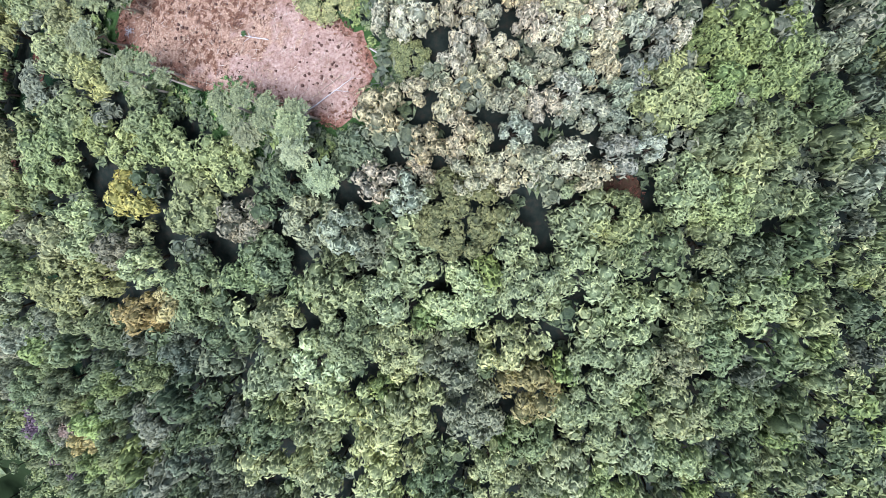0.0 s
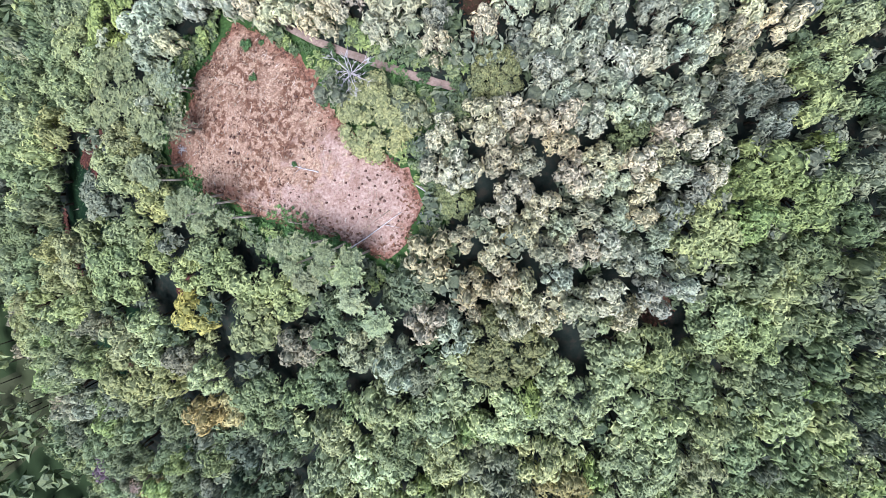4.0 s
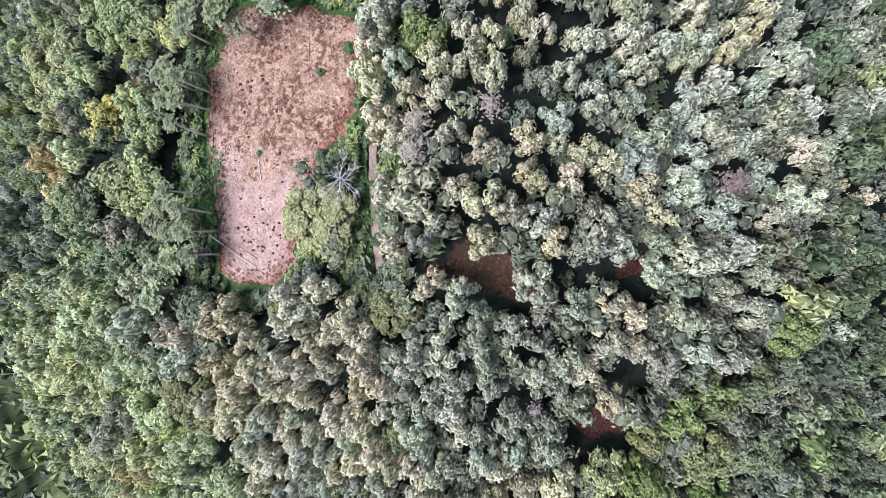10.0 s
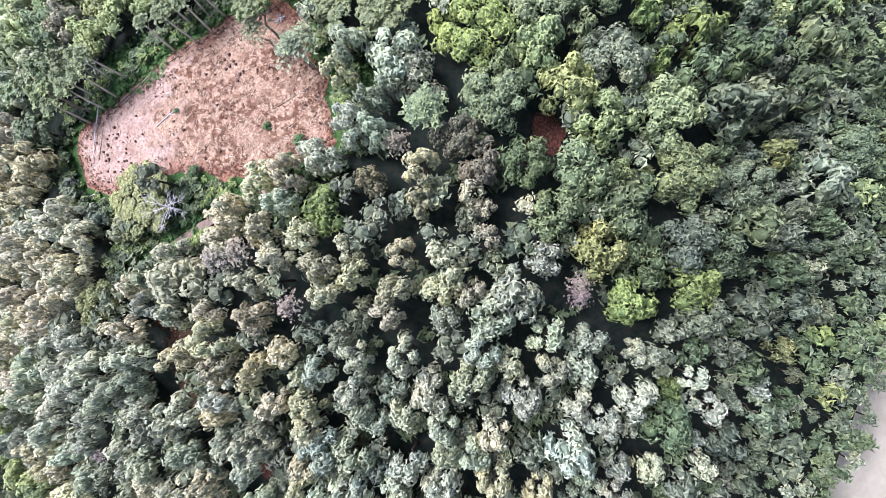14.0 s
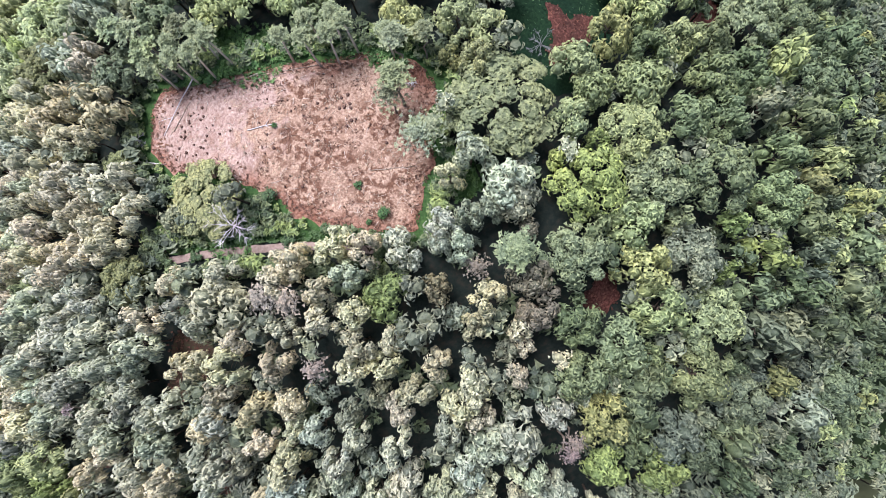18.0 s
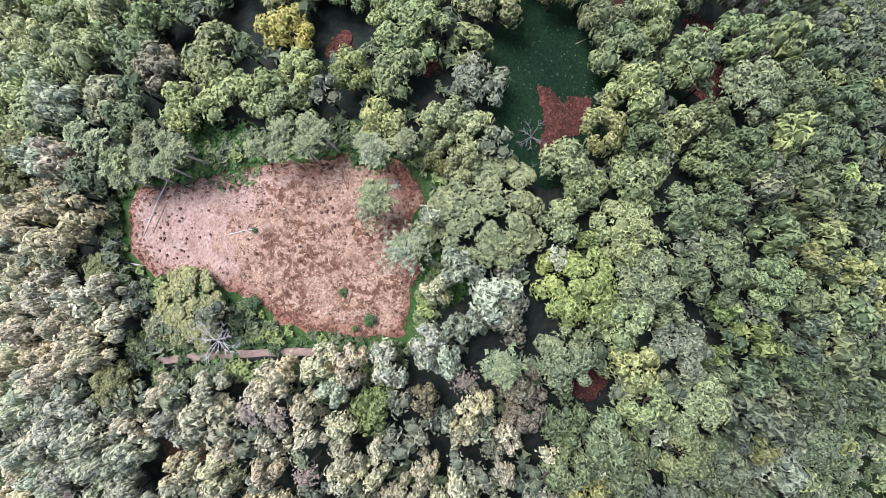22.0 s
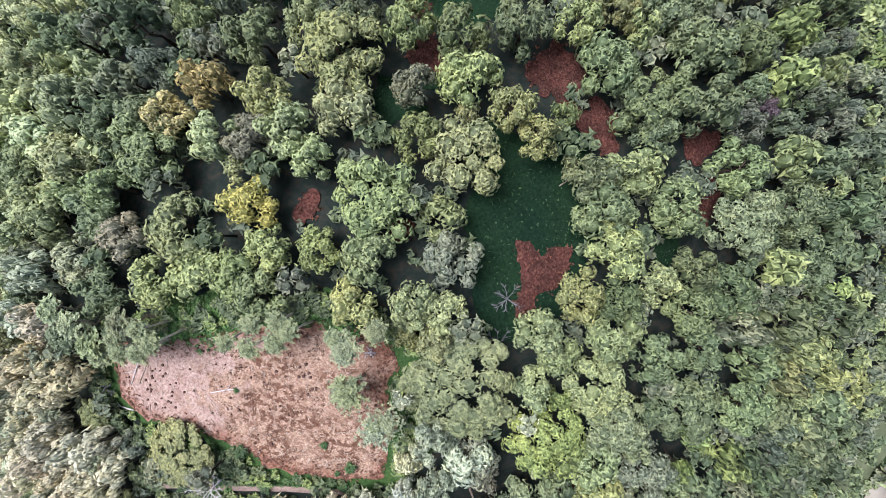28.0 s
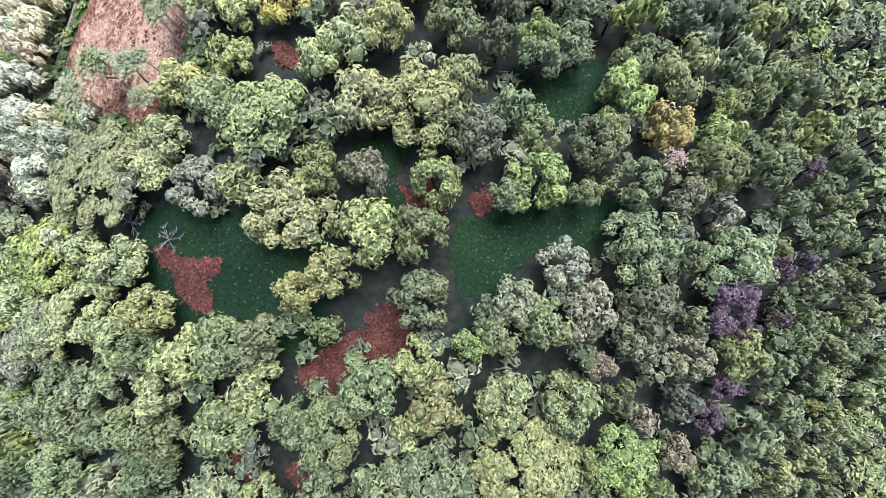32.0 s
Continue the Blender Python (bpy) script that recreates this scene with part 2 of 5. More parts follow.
def tufts_on(rng, centres, normals, size, blades, spread):
    """Tufts of leaves: round each centre some pointed leaf sprays that reach outwards like a rosette. Vertices, triangles and a chance value for each vertex."""
    n = len(centres)
    nor = normals / (np.linalg.norm(normals, axis=1, keepdims=True) + 1e-9)
    a = np.cross(nor, rng.normal(size=(n, 3)))
    a /= np.linalg.norm(a, axis=1, keepdims=True) + 1e-9
    b = np.cross(nor, a)
    vs = []
    for k in range(blades):
        w = 2 * math.pi * (k + rng.uniform(-0.3, 0.3, (n, 1))) / blades
        out = a * np.cos(w) + b * np.sin(w)
        side = np.cross(nor, out)
        long = size * rng.uniform(0.65, 1.35, (n, 1))
        wide = size * rng.uniform(0.28, 0.52, (n, 1))
        lift = rng.uniform(-0.1, spread, (n, 1))
        root = centres + out * long * 0.15
        tip = centres + out * long * 1.1 + nor * long * (lift + 0.05)
        vs.append(np.stack([root - side * wide, tip, root + side * wide], 1))
    v = np.stack(vs, 1).reshape(-1, 3)
    chance = np.repeat(rng.uniform(0, 1, n), 3 * blades)
    return v, 3 * np.arange(n * blades)[:, None] + np.arange(3), chance


def rosettes_on(rng, centres, normals, size, petals):
    """Leaf rosettes lying over a crown: each a low star of pointed leaf tongues round a raised middle. Vertices, triangles and a chance value for each vertex."""
    n = len(centres)
    nor = normals + 0.3 * rng.normal(size=(n, 3))
    nor /= np.linalg.norm(nor, axis=1, keepdims=True) + 1e-9
    a = np.cross(nor, rng.normal(size=(n, 3)))
    a /= np.linalg.norm(a, axis=1, keepdims=True) + 1e-9
    b = np.cross(nor, a)
    big = size * rng.uniform(0.7, 1.35, (n, 1))
    vs = [centres + nor * big * rng.uniform(0.15, 0.45, (n, 1))]
    for k in range(2 * petals):
        w = math.pi * (k + rng.uniform(-0.35, 0.35, (n, 1))) / petals
        reach = rng.uniform(0.85, 1.6, (n, 1)) if k % 2 == 0 else rng.uniform(0.28, 0.5, (n, 1))
        sink = rng.uniform(-0.45, 0.15, (n, 1)) if k % 2 == 0 else rng.uniform(-0.45, -0.15, (n, 1))
        vs.append(centres + big * (reach * (a * np.cos(w) + b * np.sin(w)) + sink * nor))
    m = 2 * petals + 1
    v = np.stack(vs, 1).reshape(-1, 3)
    fan = np.array([(0, 1 + k, 1 + (k + 1) % (2 * petals)) for k in range(2 * petals)])
    f = (m * np.arange(n)[:, None, None] + fan[None]).reshape(-1, 3)
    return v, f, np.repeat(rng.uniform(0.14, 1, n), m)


def half_ball(level):
    """The upper part of a ball, as the leafy mass inside a lobe."""
    v, f = ico(level)
    return v, f[v[f].mean(1)[:, 2] > -0.35]


MASS = half_ball(1)


def crown(seed, lobes, leaves, size, spread, lobe_r, flat=0.75, petals=5, ragged=1.0):
    """A crown of radius about 1 round the origin: lobes heaped over a dome, each a leafy mass set with leaf rosettes.
    Vertices, rosette triangles, mass triangles, a value for each vertex: by chance on rosettes, low on masses to paint
    the inner shade."""
    rng = np.random.default_rng(seed)
    vs, sprays, masses, chances, count = [], [], [], [], 0
    golden = math.pi * (3 - math.sqrt(5))
    for i in range(lobes):
        h = 1 - 1.12 * (i + 0.5) / lobes
        ring = math.sqrt(max(0.0, 1 - h * h))
        w = golden * i + rng.uniform(-0.6, 0.6)
        reach = spread * rng.uniform(1 - 0.34 * ragged, 1 + 0.2 * ragged)
        c = np.array([ring * math.cos(w) * reach, ring * math.sin(w) * reach, flat * (h * reach) + ragged * rng.uniform(-0.18, 0.14)])
        r = lobe_r * rng.uniform(0.68, 1.3)
        k = np.arange(leaves)
        z = 1 - 1.45 * (k + 0.5) / leaves
        q = np.sqrt(1 - z * z)
        turn = rng.uniform(0, 6.28)
        d = np.stack([q * np.cos(golden * k + turn), q * np.sin(golden * k + turn), z], 1) + 0.22 * rng.normal(size=(leaves, 3))
        d /= np.linalg.norm(d, axis=1, keepdims=True)
        knot = 1 + 0.13 * np.sin(7 * d[:, :1] + turn) * np.sin(7 * d[:, 1:2] + 2 * turn)
        place = c + d * r * knot * rng.uniform(0.86, 1.08, (leaves, 1)) * np.array([1, 1, 0.85])
        v, f, ch = rosettes_on(rng, place, d + 0.35 * c + np.array([0, 0, 0.2]), size, petals)
        vs.append(v)
        sprays.append(f + count)
        chances.append(ch)
        count += len(v)
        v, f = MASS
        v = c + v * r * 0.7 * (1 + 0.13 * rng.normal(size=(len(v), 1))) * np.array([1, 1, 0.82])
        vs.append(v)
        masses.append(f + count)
        # Low values make the leaf ramp paint shade on the mass.
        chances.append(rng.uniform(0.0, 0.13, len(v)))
        count += len(v)
    v = np.concatenate(vs)
    v[:, :2] *= 1.04 / np.quantile(np.hypot(v[:, 0], v[:, 1]), 0.97)
    return v, np.concatenate(sprays), np.concatenate(masses), np.concatenate(chances)


def needles(seed, whorls, boughs, tufts, size, droop, thin):
    """A conifer's crown of radius about 1, its top at z = 1: whorls of boughs set with tufts of needles."""
    rng = np.random.default_rng(seed)
    centres, normals = [], []
    for wv in range(whorls):
        f = wv / max(1, whorls - 1)
        reach = 0.3 + 0.7 * f ** 0.7
        z = 1.0 - 0.75 * f
        for k in range(boughs):
            a = 2 * math.pi * (k + 0.5 * wv) / boughs + rng.uniform(-0.3, 0.3)
            out = reach * rng.uniform(0.7, 1.15)
            for j in range(tufts):
                s = (j + rng.uniform(0.2, 0.9)) / tufts
                side = rng.normal() * 0.11 * s
                centres.append((math.cos(a) * out * s - math.sin(a) * side, math.sin(a) * out * s + math.cos(a) * side, z - droop * s * s + rng.uniform(-0.06, 0.06)))
                normals.append((0.3 * math.cos(a), 0.3 * math.sin(a), 1.0))
    v, q, ch = tufts_on(rng, np.array(centres), np.array(normals) + thin * rng.normal(size=(len(centres), 3)), size, 4, 0.3)
    return v, q, np.zeros((0, 3), int), ch


def crown_mesh(name, arrays, material):
    v, q, t, chance = arrays
    me = bpy.data.meshes.new(name)
    me.from_pydata(v.tolist(), [], q.tolist() + t.tolist())
    me.materials.append(material)
    me.polygons.foreach_set("use_smooth", [True] * (len(q) + len(t)))
    me.attributes.new("tuft_shade", "FLOAT", "POINT").data.foreach_set("value", chance.astype(np.float32))
    return me


def trunk_mesh(name, seed, material, thick, forks):
    """A trunk of height 1 that tapers and bends a little, with some limbs reaching up into the crown."""
    rng = random.Random(seed)
    pts = [(0.03 * rng.uniform(-1, 1) * i, 0.03 * rng.uniform(-1, 1) * i, i / 5) for i in range(6)]
    pieces = [limb(pts, [thick * (1.25 if i == 0 else 1.0 - 0.13 * i) for i in range(6)], 7)]
    for k in range(forks):
        a, z = rng.uniform(0, 6.28), rng.uniform(0.55, 0.85)
        pieces.append(limb([(0, 0, z), (0.1 * math.cos(a), 0.1 * math.sin(a), z + 0.1), (0.26 * math.cos(a), 0.26 * math.sin(a), z + 0.2)], [thick * 0.5, thick * 0.4, thick * 0.15], 5))
    v, f = join(pieces)
    return mesh_of(name, v, f, material, True)


# kind: leaf colour, crown family, words
KINDS = {
    "oak": ((0.223, 0.272, 0.145), "broad", "full mid-green oak crown of rounded leaf clumps"),
    "fair": ((0.425, 0.470, 0.258), "broad", "ash with a pale green finely leaved crown"),
    "oaky": ((0.312, 0.366, 0.178), "broad", "broadleaf tree with a light yellowish green crown"),
    "yo": ((0.292, 0.315, 0.138), "broad", "broadleaf tree turning yellow over green"),
    "yel": ((0.502, 0.456, 0.136), "broad", "broadleaf tree in full yellow autumn leaf"),
    "ora": ((0.470, 0.400, 0.192), "broad", "broadleaf tree with pale orange-yellow autumn leaves"),
    "pale": ((0.342, 0.364, 0.175), "broad", "broadleaf tree with a pale straw-green crown"),
    "brown": ((0.275, 0.260, 0.180), "broad", "broadleaf tree with a dull brownish green crown"),
    "lime": ((0.275, 0.350, 0.135), "broad", "broadleaf tree with a bright fresh green crown"),
    "dark": ((0.155, 0.200, 0.112), "broad", "broadleaf tree with a dark bluish green crown"),
    "blue": ((0.174, 0.205, 0.143), "broad", "broadleaf tree with a dark grey-blue crown"),
    "grey": ((0.279, 0.304, 0.212), "broad", "broadleaf tree with a dull grey-green crown"),
    "dense": ((0.245, 0.268, 0.128), "dense", "very wide oak with finely leaved dense green crown"),
    "bush": ((0.267, 0.284, 0.148), "dense", "low spreading green tree at the clearing's edge"),
    "pine": ((0.622, 0.576, 0.406), "puff", "pine with a pale grey-green clumped crown"),
    "sil": ((0.487, 0.518, 0.390), "puff", "pine with a silvery blue-green crown"),
    "slate": ((0.252, 0.269, 0.202), "puff", "pine with a dull slate-green crown on the slope"),
    "con": ((0.275, 0.315, 0.185), "needle", "tall bare-stemmed pine with a starry green crown"),
    "wisp": ((0.300, 0.325, 0.215), "wisp", "thin wispy pine standing in the clearing"),
    "dry": ((0.340, 0.288, 0.240), "dry", "dying pine with dry straw-coloured boughs"),
    "pink": ((0.340, 0.264, 0.256), "dry", "dead conifer with bare pinkish-grey boughs"),
    "purple": ((0.174, 0.124, 0.160), "broad", "copper beech with a dull purple crown"),
}
FAMILY = {
    "broad": ([crown(s, 16, 34, 0.082, 0.75, 0.295, petals=3) for s in range(8)], 0.8, 0.055, 4, BARK),
    "dense": ([crown(20 + s, 64, 46, 0.042, 0.86, 0.165, petals=4, ragged=0.5) for s in range(2)], 0.75, 0.05, 4, BARK),
    "grand": ([crown(90 + s, 30, 44, 0.058, 0.8, 0.235, petals=3) for s in range(5)], 0.78, 0.05, 4, BARK),
    "puff": ([crown(40 + s, 11, 30, 0.092, 0.7, 0.3, 1.0, petals=3) for s in range(8)], 1.0, 0.045, 3, BARK),
    "slim": ([crown(200 + s, 9, 16, 0.122, 0.68, 0.36, 1.0, petals=3) for s in range(8)], 0.95, 0.05, 2, BARK),
    "needle": ([needles(60 + s, 6, 10, 7, 0.17, 0.25, 0.4) for s in range(3)], 1.0, 0.03, 0, PINE_BARK),
    "wisp": ([needles(70 + s, 6, 9, 6, 0.095, 0.2, 0.8) for s in range(2)], 1.1, 0.03, 0, PINE_BARK),
    "dry": ([needles(80 + s, 5, 10, 6, 0.1, 0.3, 0.6) for s in range(2)], 1.0, 0.03, 0, PINE_BARK),
}
CROWNS, TRUNKS = {}, {}
for fam, (arrs, tall, thick, forks, bark) in FAMILY.items():
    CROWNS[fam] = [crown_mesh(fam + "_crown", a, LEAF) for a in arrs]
    TRUNKS[fam] = [trunk_mesh(fam + "_trunk", 3 + i, bark, thick, forks) for i in range(2)]
pick = random.Random(11)
PLACED = []


# the broad crest of the hill, bent round the clearing
CREST = [(8, -13), (2, -3), (12, 14), (18, 38), (2, 38), (-20, 58), (-34, 52), (-42, 38), (-50, 18), (-57, 3), (-72, -16)]


def outward(x, y):
    """How far down from the crest a place lies: 0 on it, 1 well down the slopes."""
    best = 1e9
    for (ax, ay), (bx, by) in zip(CREST, CREST[1:]):
        dx, dy = bx - ax, by - ay
        s = max(0.0, min(1.0, ((x - ax) * dx + (y - ay) * dy) / (dx * dx + dy * dy)))
        best = min(best, math.hypot(x - ax - s * dx, y - ay - s * dy))
    return best / 58


def dwarfed(x, y):
    """The share of its full spread that a tree reaches here: close-grown and narrow on the steep slopes."""
    return 1 - 0.44 * max(0.0, min(1.0, (outward(x, y) - 0.62) / 0.4))


def tree(kind, x, y, r, lower=0.0):
    """A tree of that kind whose crown, r metres in radius on level ground, has its middle at x, y."""
    colour, fam, words = KINDS[kind]
    r *= dwarfed(x, y) * (0.98 if fam == "broad" else 1.0)
    if -60 < x < -18 and -16 < y < 6 and kind == "oak":
        kind = "oaky"
        colour, fam, words = KINDS[kind]
    # Darker kinds on far slopes: lens vignetting put into leaf colour.
    if (outward(x, y) > 0.68 or y > 76) and kind in ("oak", "oaky", "lime", "fair") and not (x < -50 and y < 5) and not (x > -22 and y < 5) and pick.random() < 0.65:
        kind = pick.choice(["dark", "blue", "grey", "dark"])
        colour, fam, words = KINDS[kind]
    if fam == "broad" and r > 4.5:
        fam = "grand"
    if fam in ("broad", "puff") and (outward(x, y) > 0.74 or lower > 1.5):
        fam = "slim"
    tall = FAMILY[fam][1]
    share = 1.25 if fam in ("needle", "wisp", "dry") else 0.6
    up = upright(x, y, share)
    top = canopy(x, y) - (1.0 if fam in ("broad", "dense", "grand", "slim") else 0.4) + pick.uniform(-0.5, 0.5) - lower
    if kind == "bush":
        top -= 1.8
    if kind == "con":
        top += 2.2
    rise = top - ground(x, y)
    for _ in range(3):
        bx, by = x - up.x / up.z * rise, y - up.y / up.z * rise
        rise = top - ground(bx, by)
    base = Vector((bx, by, ground(bx, by) - 0.1))
    turn = Vector((0, 0, 1)).rotation_difference(up).to_matrix().to_4x4()
    name = {"needle": "scots_pine", "wisp": "scots_pine", "dry": "dead_conifer"}.get(fam) or {"pine": "pine_tree", "sil": "silver_pine", "slate": "pine_tree"}.get(kind) or {"oak": "oak_tree", "fair": "ash_tree", "oaky": "hornbeam_tree", "dense": "oak_tree", "bush": "hawthorn_tree", "purple": "copper_beech", "yel": "maple_tree", "ora": "maple_tree", "yo": "birch_tree", "pale": "birch_tree", "lime": "beech_tree", "dark": "alder_tree", "blue": "holly_tree", "grey": "sycamore_tree"}.get(kind, "broadleaf_tree")
    ob = new(name)
    ob.empty_display_size = 0.5
    ob.matrix_world = Matrix.Translation(base) @ turn
    length = (rise + 0.1) / up.z
    t = part("trunk", pick.choice(TRUNKS[fam]), ob)
    wide = (0.35 * length + 0.65 * r) if fam not in ("needle", "wisp", "dry") else 0.95 * length
    t.scale = (wide, wide, length * (1.12 if fam in ("needle", "wisp", "dry") else 1.0))
    c = part("crown", pick.choice(CROWNS[fam]), ob)
    conifer = fam in ("needle", "wisp", "dry")
    c.location = (0, 0, length * (1.0 if conifer else 0.74))
    deep = 0.62 if conifer else 1.8
    c.rotation_euler = (0, 0, pick.uniform(0, 6.28))
    c.scale = (r * pick.uniform(0.95, 1.05), r * pick.uniform(0.95, 1.05), deep * tall * min(1.15 * r, 0.62 * length))
    v = pick.uniform(0.76, 1.24)
    c.color = (colour[0] * v * pick.uniform(0.94, 1.07), colour[1] * v, colour[2] * v * pick.uniform(0.92, 1.12), 1)
    PLACED.append((x, y, r, kind))
    return tagged(ob, words, "tree", group="trees of the wood")


# ---- ground ----
def sheet(name, material, label):
    """The ground as one sheet, finest on the hill and reaching to the horizon."""
    rings = [0.0] + [2.2 * i for i in range(1, 75)] + [170, 178, 188, 200, 220, 250, 300, 400, 600, 1000, 1800, 3000, 4500]
    n = 160
    vs, fs = [(-25, 20, ground(-25, 20))], []
    for r in rings[1:]:
        for k in range(n):
            x, y = -25 + r * math.cos(2 * math.pi * k / n), 20 + r * math.sin(2 * math.pi * k / n)
            vs.append((x, y, ground(x, y)))
    fs += [(0, 1 + k, 1 + (k + 1) % n) for k in range(n)]
    for i in range(len(rings) - 2):
        a, b = 1 + i * n, 1 + (i + 1) * n
        fs += [(a + k, b + k, b + (k + 1) % n, a + (k + 1) % n) for k in range(n)]
    return tagged(new(name, mesh_of(name, vs, fs, material, True)), label, "ground", kind="structure")


sheet("ground", valley_material(), "leaf-littered woodland hill, its shade painted dark, falling to pale farmland")


def inside(x, y, poly):
    hit = False
    for (ax, ay), (bx, by) in zip(poly, poly[1:] + poly[:1]):
        if (ay > y) != (by > y) and x < (bx - ax) * (y - ay) / (by - ay) + ax:
            hit = not hit
    return hit


def edge_distance(x, y, poly):
    best = 1e9
    for (ax, ay), (bx, by) in zip(poly, poly[1:] + poly[:1]):
        dx, dy = bx - ax, by - ay
        s = max(0, min(1, ((x - ax) * dx + (y - ay) * dy) / max(dx * dx + dy * dy, 1e-9)))
        best = min(best, math.hypot(x - ax - s * dx, y - ay - s * dy))
    return best


# where bare pink soil gives way to straw and bracken, and the way it thickens
DRIFT = (-18.18, 15.24, -0.786, 0.618)
# where withered bracken lies thickest on the felled ground: x, y, reach
CLOTS = [(-24.5, 20.5, 6.5), (-20.0, 25.5, 4.5), (-31.0, 28.0, 5.5), (-27.0, 12.5, 3.5), (-34.5, 21.0, 4.5), (-16.5, 12.0, 2.2)]


def patch(name, poly, material, label, category, step=0.6, lift=0.06, ragged=0.8):
    """A sheet of other ground inside a ragged outline, lying just above the soil."""
    xs, ys = [a for a, _ in poly], [b for _, b in poly]
    nx, ny = int((max(xs) - min(xs) + 3) / step), int((max(ys) - min(ys) + 3) / step)
    index, vs, fs, edge, drift, brown = {}, [], [], [], [], []

    def at(i, j):
        if (i, j) not in index:
            x, y = min(xs) - 1.5 + i * step, min(ys) - 1.5 + j * step
            index[i, j] = len(vs)
            vs.append((x, y, ground(x, y) + lift))
            d = edge_distance(x, y, poly) + 1.9 * noise.noise((x * 0.3, y * 0.3, 3.0)) + 0.8 * noise.noise((x * 1.1, y * 1.1, 2.0))
            along = ((x - DRIFT[0]) * DRIFT[2] + (y - DRIFT[1]) * DRIFT[3])
            drift.append(max(0.0, min(1.0, 0.5 + along / 15.0 + 0.55 * noise.noise((x * 0.25, y * 0.25, 5.0)) + 0.45 * noise.noise((x * 0.9, y * 0.9, 6.0)))))
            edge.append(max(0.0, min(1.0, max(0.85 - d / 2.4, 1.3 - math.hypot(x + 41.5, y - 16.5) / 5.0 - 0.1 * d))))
            clot = max(math.exp(-((x - cx) ** 2 + (y - cy) ** 2) / cr ** 2) for cx, cy, cr in CLOTS)
            brown.append(max(0.0, min(1.0, clot + 0.5 * noise.noise((x * 0.3, y * 0.3, 8.0)) + 0.3 * noise.noise((x * 1.1, y * 1.1, 8.0)))))
        return index[i, j]

    for i in range(nx):
        for j in range(ny):
            x, y = min(xs) - 1.5 + (i + 0.5) * step, min(ys) - 1.5 + (j + 0.5) * step
            wx = x + ragged * (0.7 * noise.noise((x * 0.45, y * 0.45, 1.0)) + 0.5 * noise.noise((x * 1.3, y * 1.3, 4.0)))
            wy = y + ragged * (0.7 * noise.noise((x * 0.45, y * 0.45, 9.0)) + 0.5 * noise.noise((x * 1.3, y * 1.3, 7.0)))
            if inside(wx, wy, poly):
                fs.append((at(i, j), at(i + 1, j), at(i + 1, j + 1), at(i, j + 1)))
    rim = {}
    for a, b, c, d in fs:
        for e in ((a, b), (b, c), (c, d), (d, a)):
            rim[e] = True
    beside = {}
    for a, b in list(rim):
        if (b, a) not in rim:
            beside.setdefault(a, []).append(b)
            beside.setdefault(b, []).append(a)
    for _ in range(5):
        moved = {k: tuple(0.4 * vs[k][i] + 0.6 * sum(vs[n][i] for n in near) / len(near) for i in (0, 1)) for k, near in beside.items()}
        for k, (x, y) in moved.items():
            vs[k] = (x, y, ground(x, y) + lift)
    me = mesh_of(name, vs, fs, material, True)
    me.attributes.new("edge", "FLOAT", "POINT").data.foreach_set("value", edge)
    me.attributes.new("brown", "FLOAT", "POINT").data.foreach_set("value", brown)
    me.attributes.new("drift", "FLOAT", "POINT").data.foreach_set("value", drift)
    return tagged(new(name, me), label, category, kind="structure")


def ring(x, y, r, seed):
    rng = random.Random(seed)
    return [(x + r * rng.uniform(0.45, 1.4) * math.cos(a * 0.628), y + r * rng.uniform(0.45, 1.4) * math.sin(a * 0.628)) for a in range(10)]


OUTLINE = [(-10.6, 3.4), (-6.8, 2.0), (-3.8, 4.8), (-2.1, 9.8), (-4.2, 14.4), (-7.9, 17.1), (-12.5, 19.8), (-15.5, 22.8), (-17.8, 26.6), (-20.8, 29.6), (-27.6, 34.4), (-33.0, 36.2), (-35.4, 32.8), (-37.3, 30.2), (-39.5, 28.0), (-39.6, 24.5), (-40.5, 21.8), (-43.1, 20.9), (-43.6, 17.0), (-41.5, 13.5), (-36.5, 10.4), (-31.5, 9.4), (-24.5, 6.9), (-18.2, 5.6)]
patch("bramble_floor", [(-22 + 1.16 * (x + 22), 18 + 1.16 * (y - 18)) for x, y in OUTLINE], SCRUB, "weedy green margin round the felled ground", "bramble", 0.5, 0.04, 2.4)
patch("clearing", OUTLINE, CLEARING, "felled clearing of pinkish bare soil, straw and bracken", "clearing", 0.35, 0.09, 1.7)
TRACK = [(1.98, 25.59), (-3.33, 26.99), (-8.59, 28.76), (-13.68, 30.49), (-18.45, 32.29), (-22.85, 34.48), (-27.10, 36.68)]


def track_piece():
    vs, fs = [], []
    pts = []
    for (ax, ay), (bx, by) in zip(TRACK, TRACK[1:]):
        for i in range(8):
            pts.append((ax + (bx - ax) * i / 8, ay + (by - ay) * i / 8))
    pts.append(TRACK[-1])
    for i, (x, y) in enumerate(pts):
        a, b = pts[max(0, i - 1)], pts[min(len(pts) - 1, i + 1)]
        dx, dy = b[0] - a[0], b[1] - a[1]
        n = math.hypot(dx, dy)
        for s in (-1, -0.4, 0.4, 1):
            w = s * (0.55 + 0.12 * noise.noise((x, y, s)))
            px, py = x - dy / n * w, y + dx / n * w
            vs.append((px, py, ground(px, py) + (0.22 if abs(s) < 0.9 else 0.13)))
    for i in range(len(pts) - 1):
        for k in range(3):
            a = 4 * i + k
            fs.append((a, a + 1, a + 5, a + 4))
    return tagged(new("footpath", mesh_of("footpath", vs, fs, PATH_SOIL, True)), "narrow trodden path of pale bare earth", "path", kind="structure")


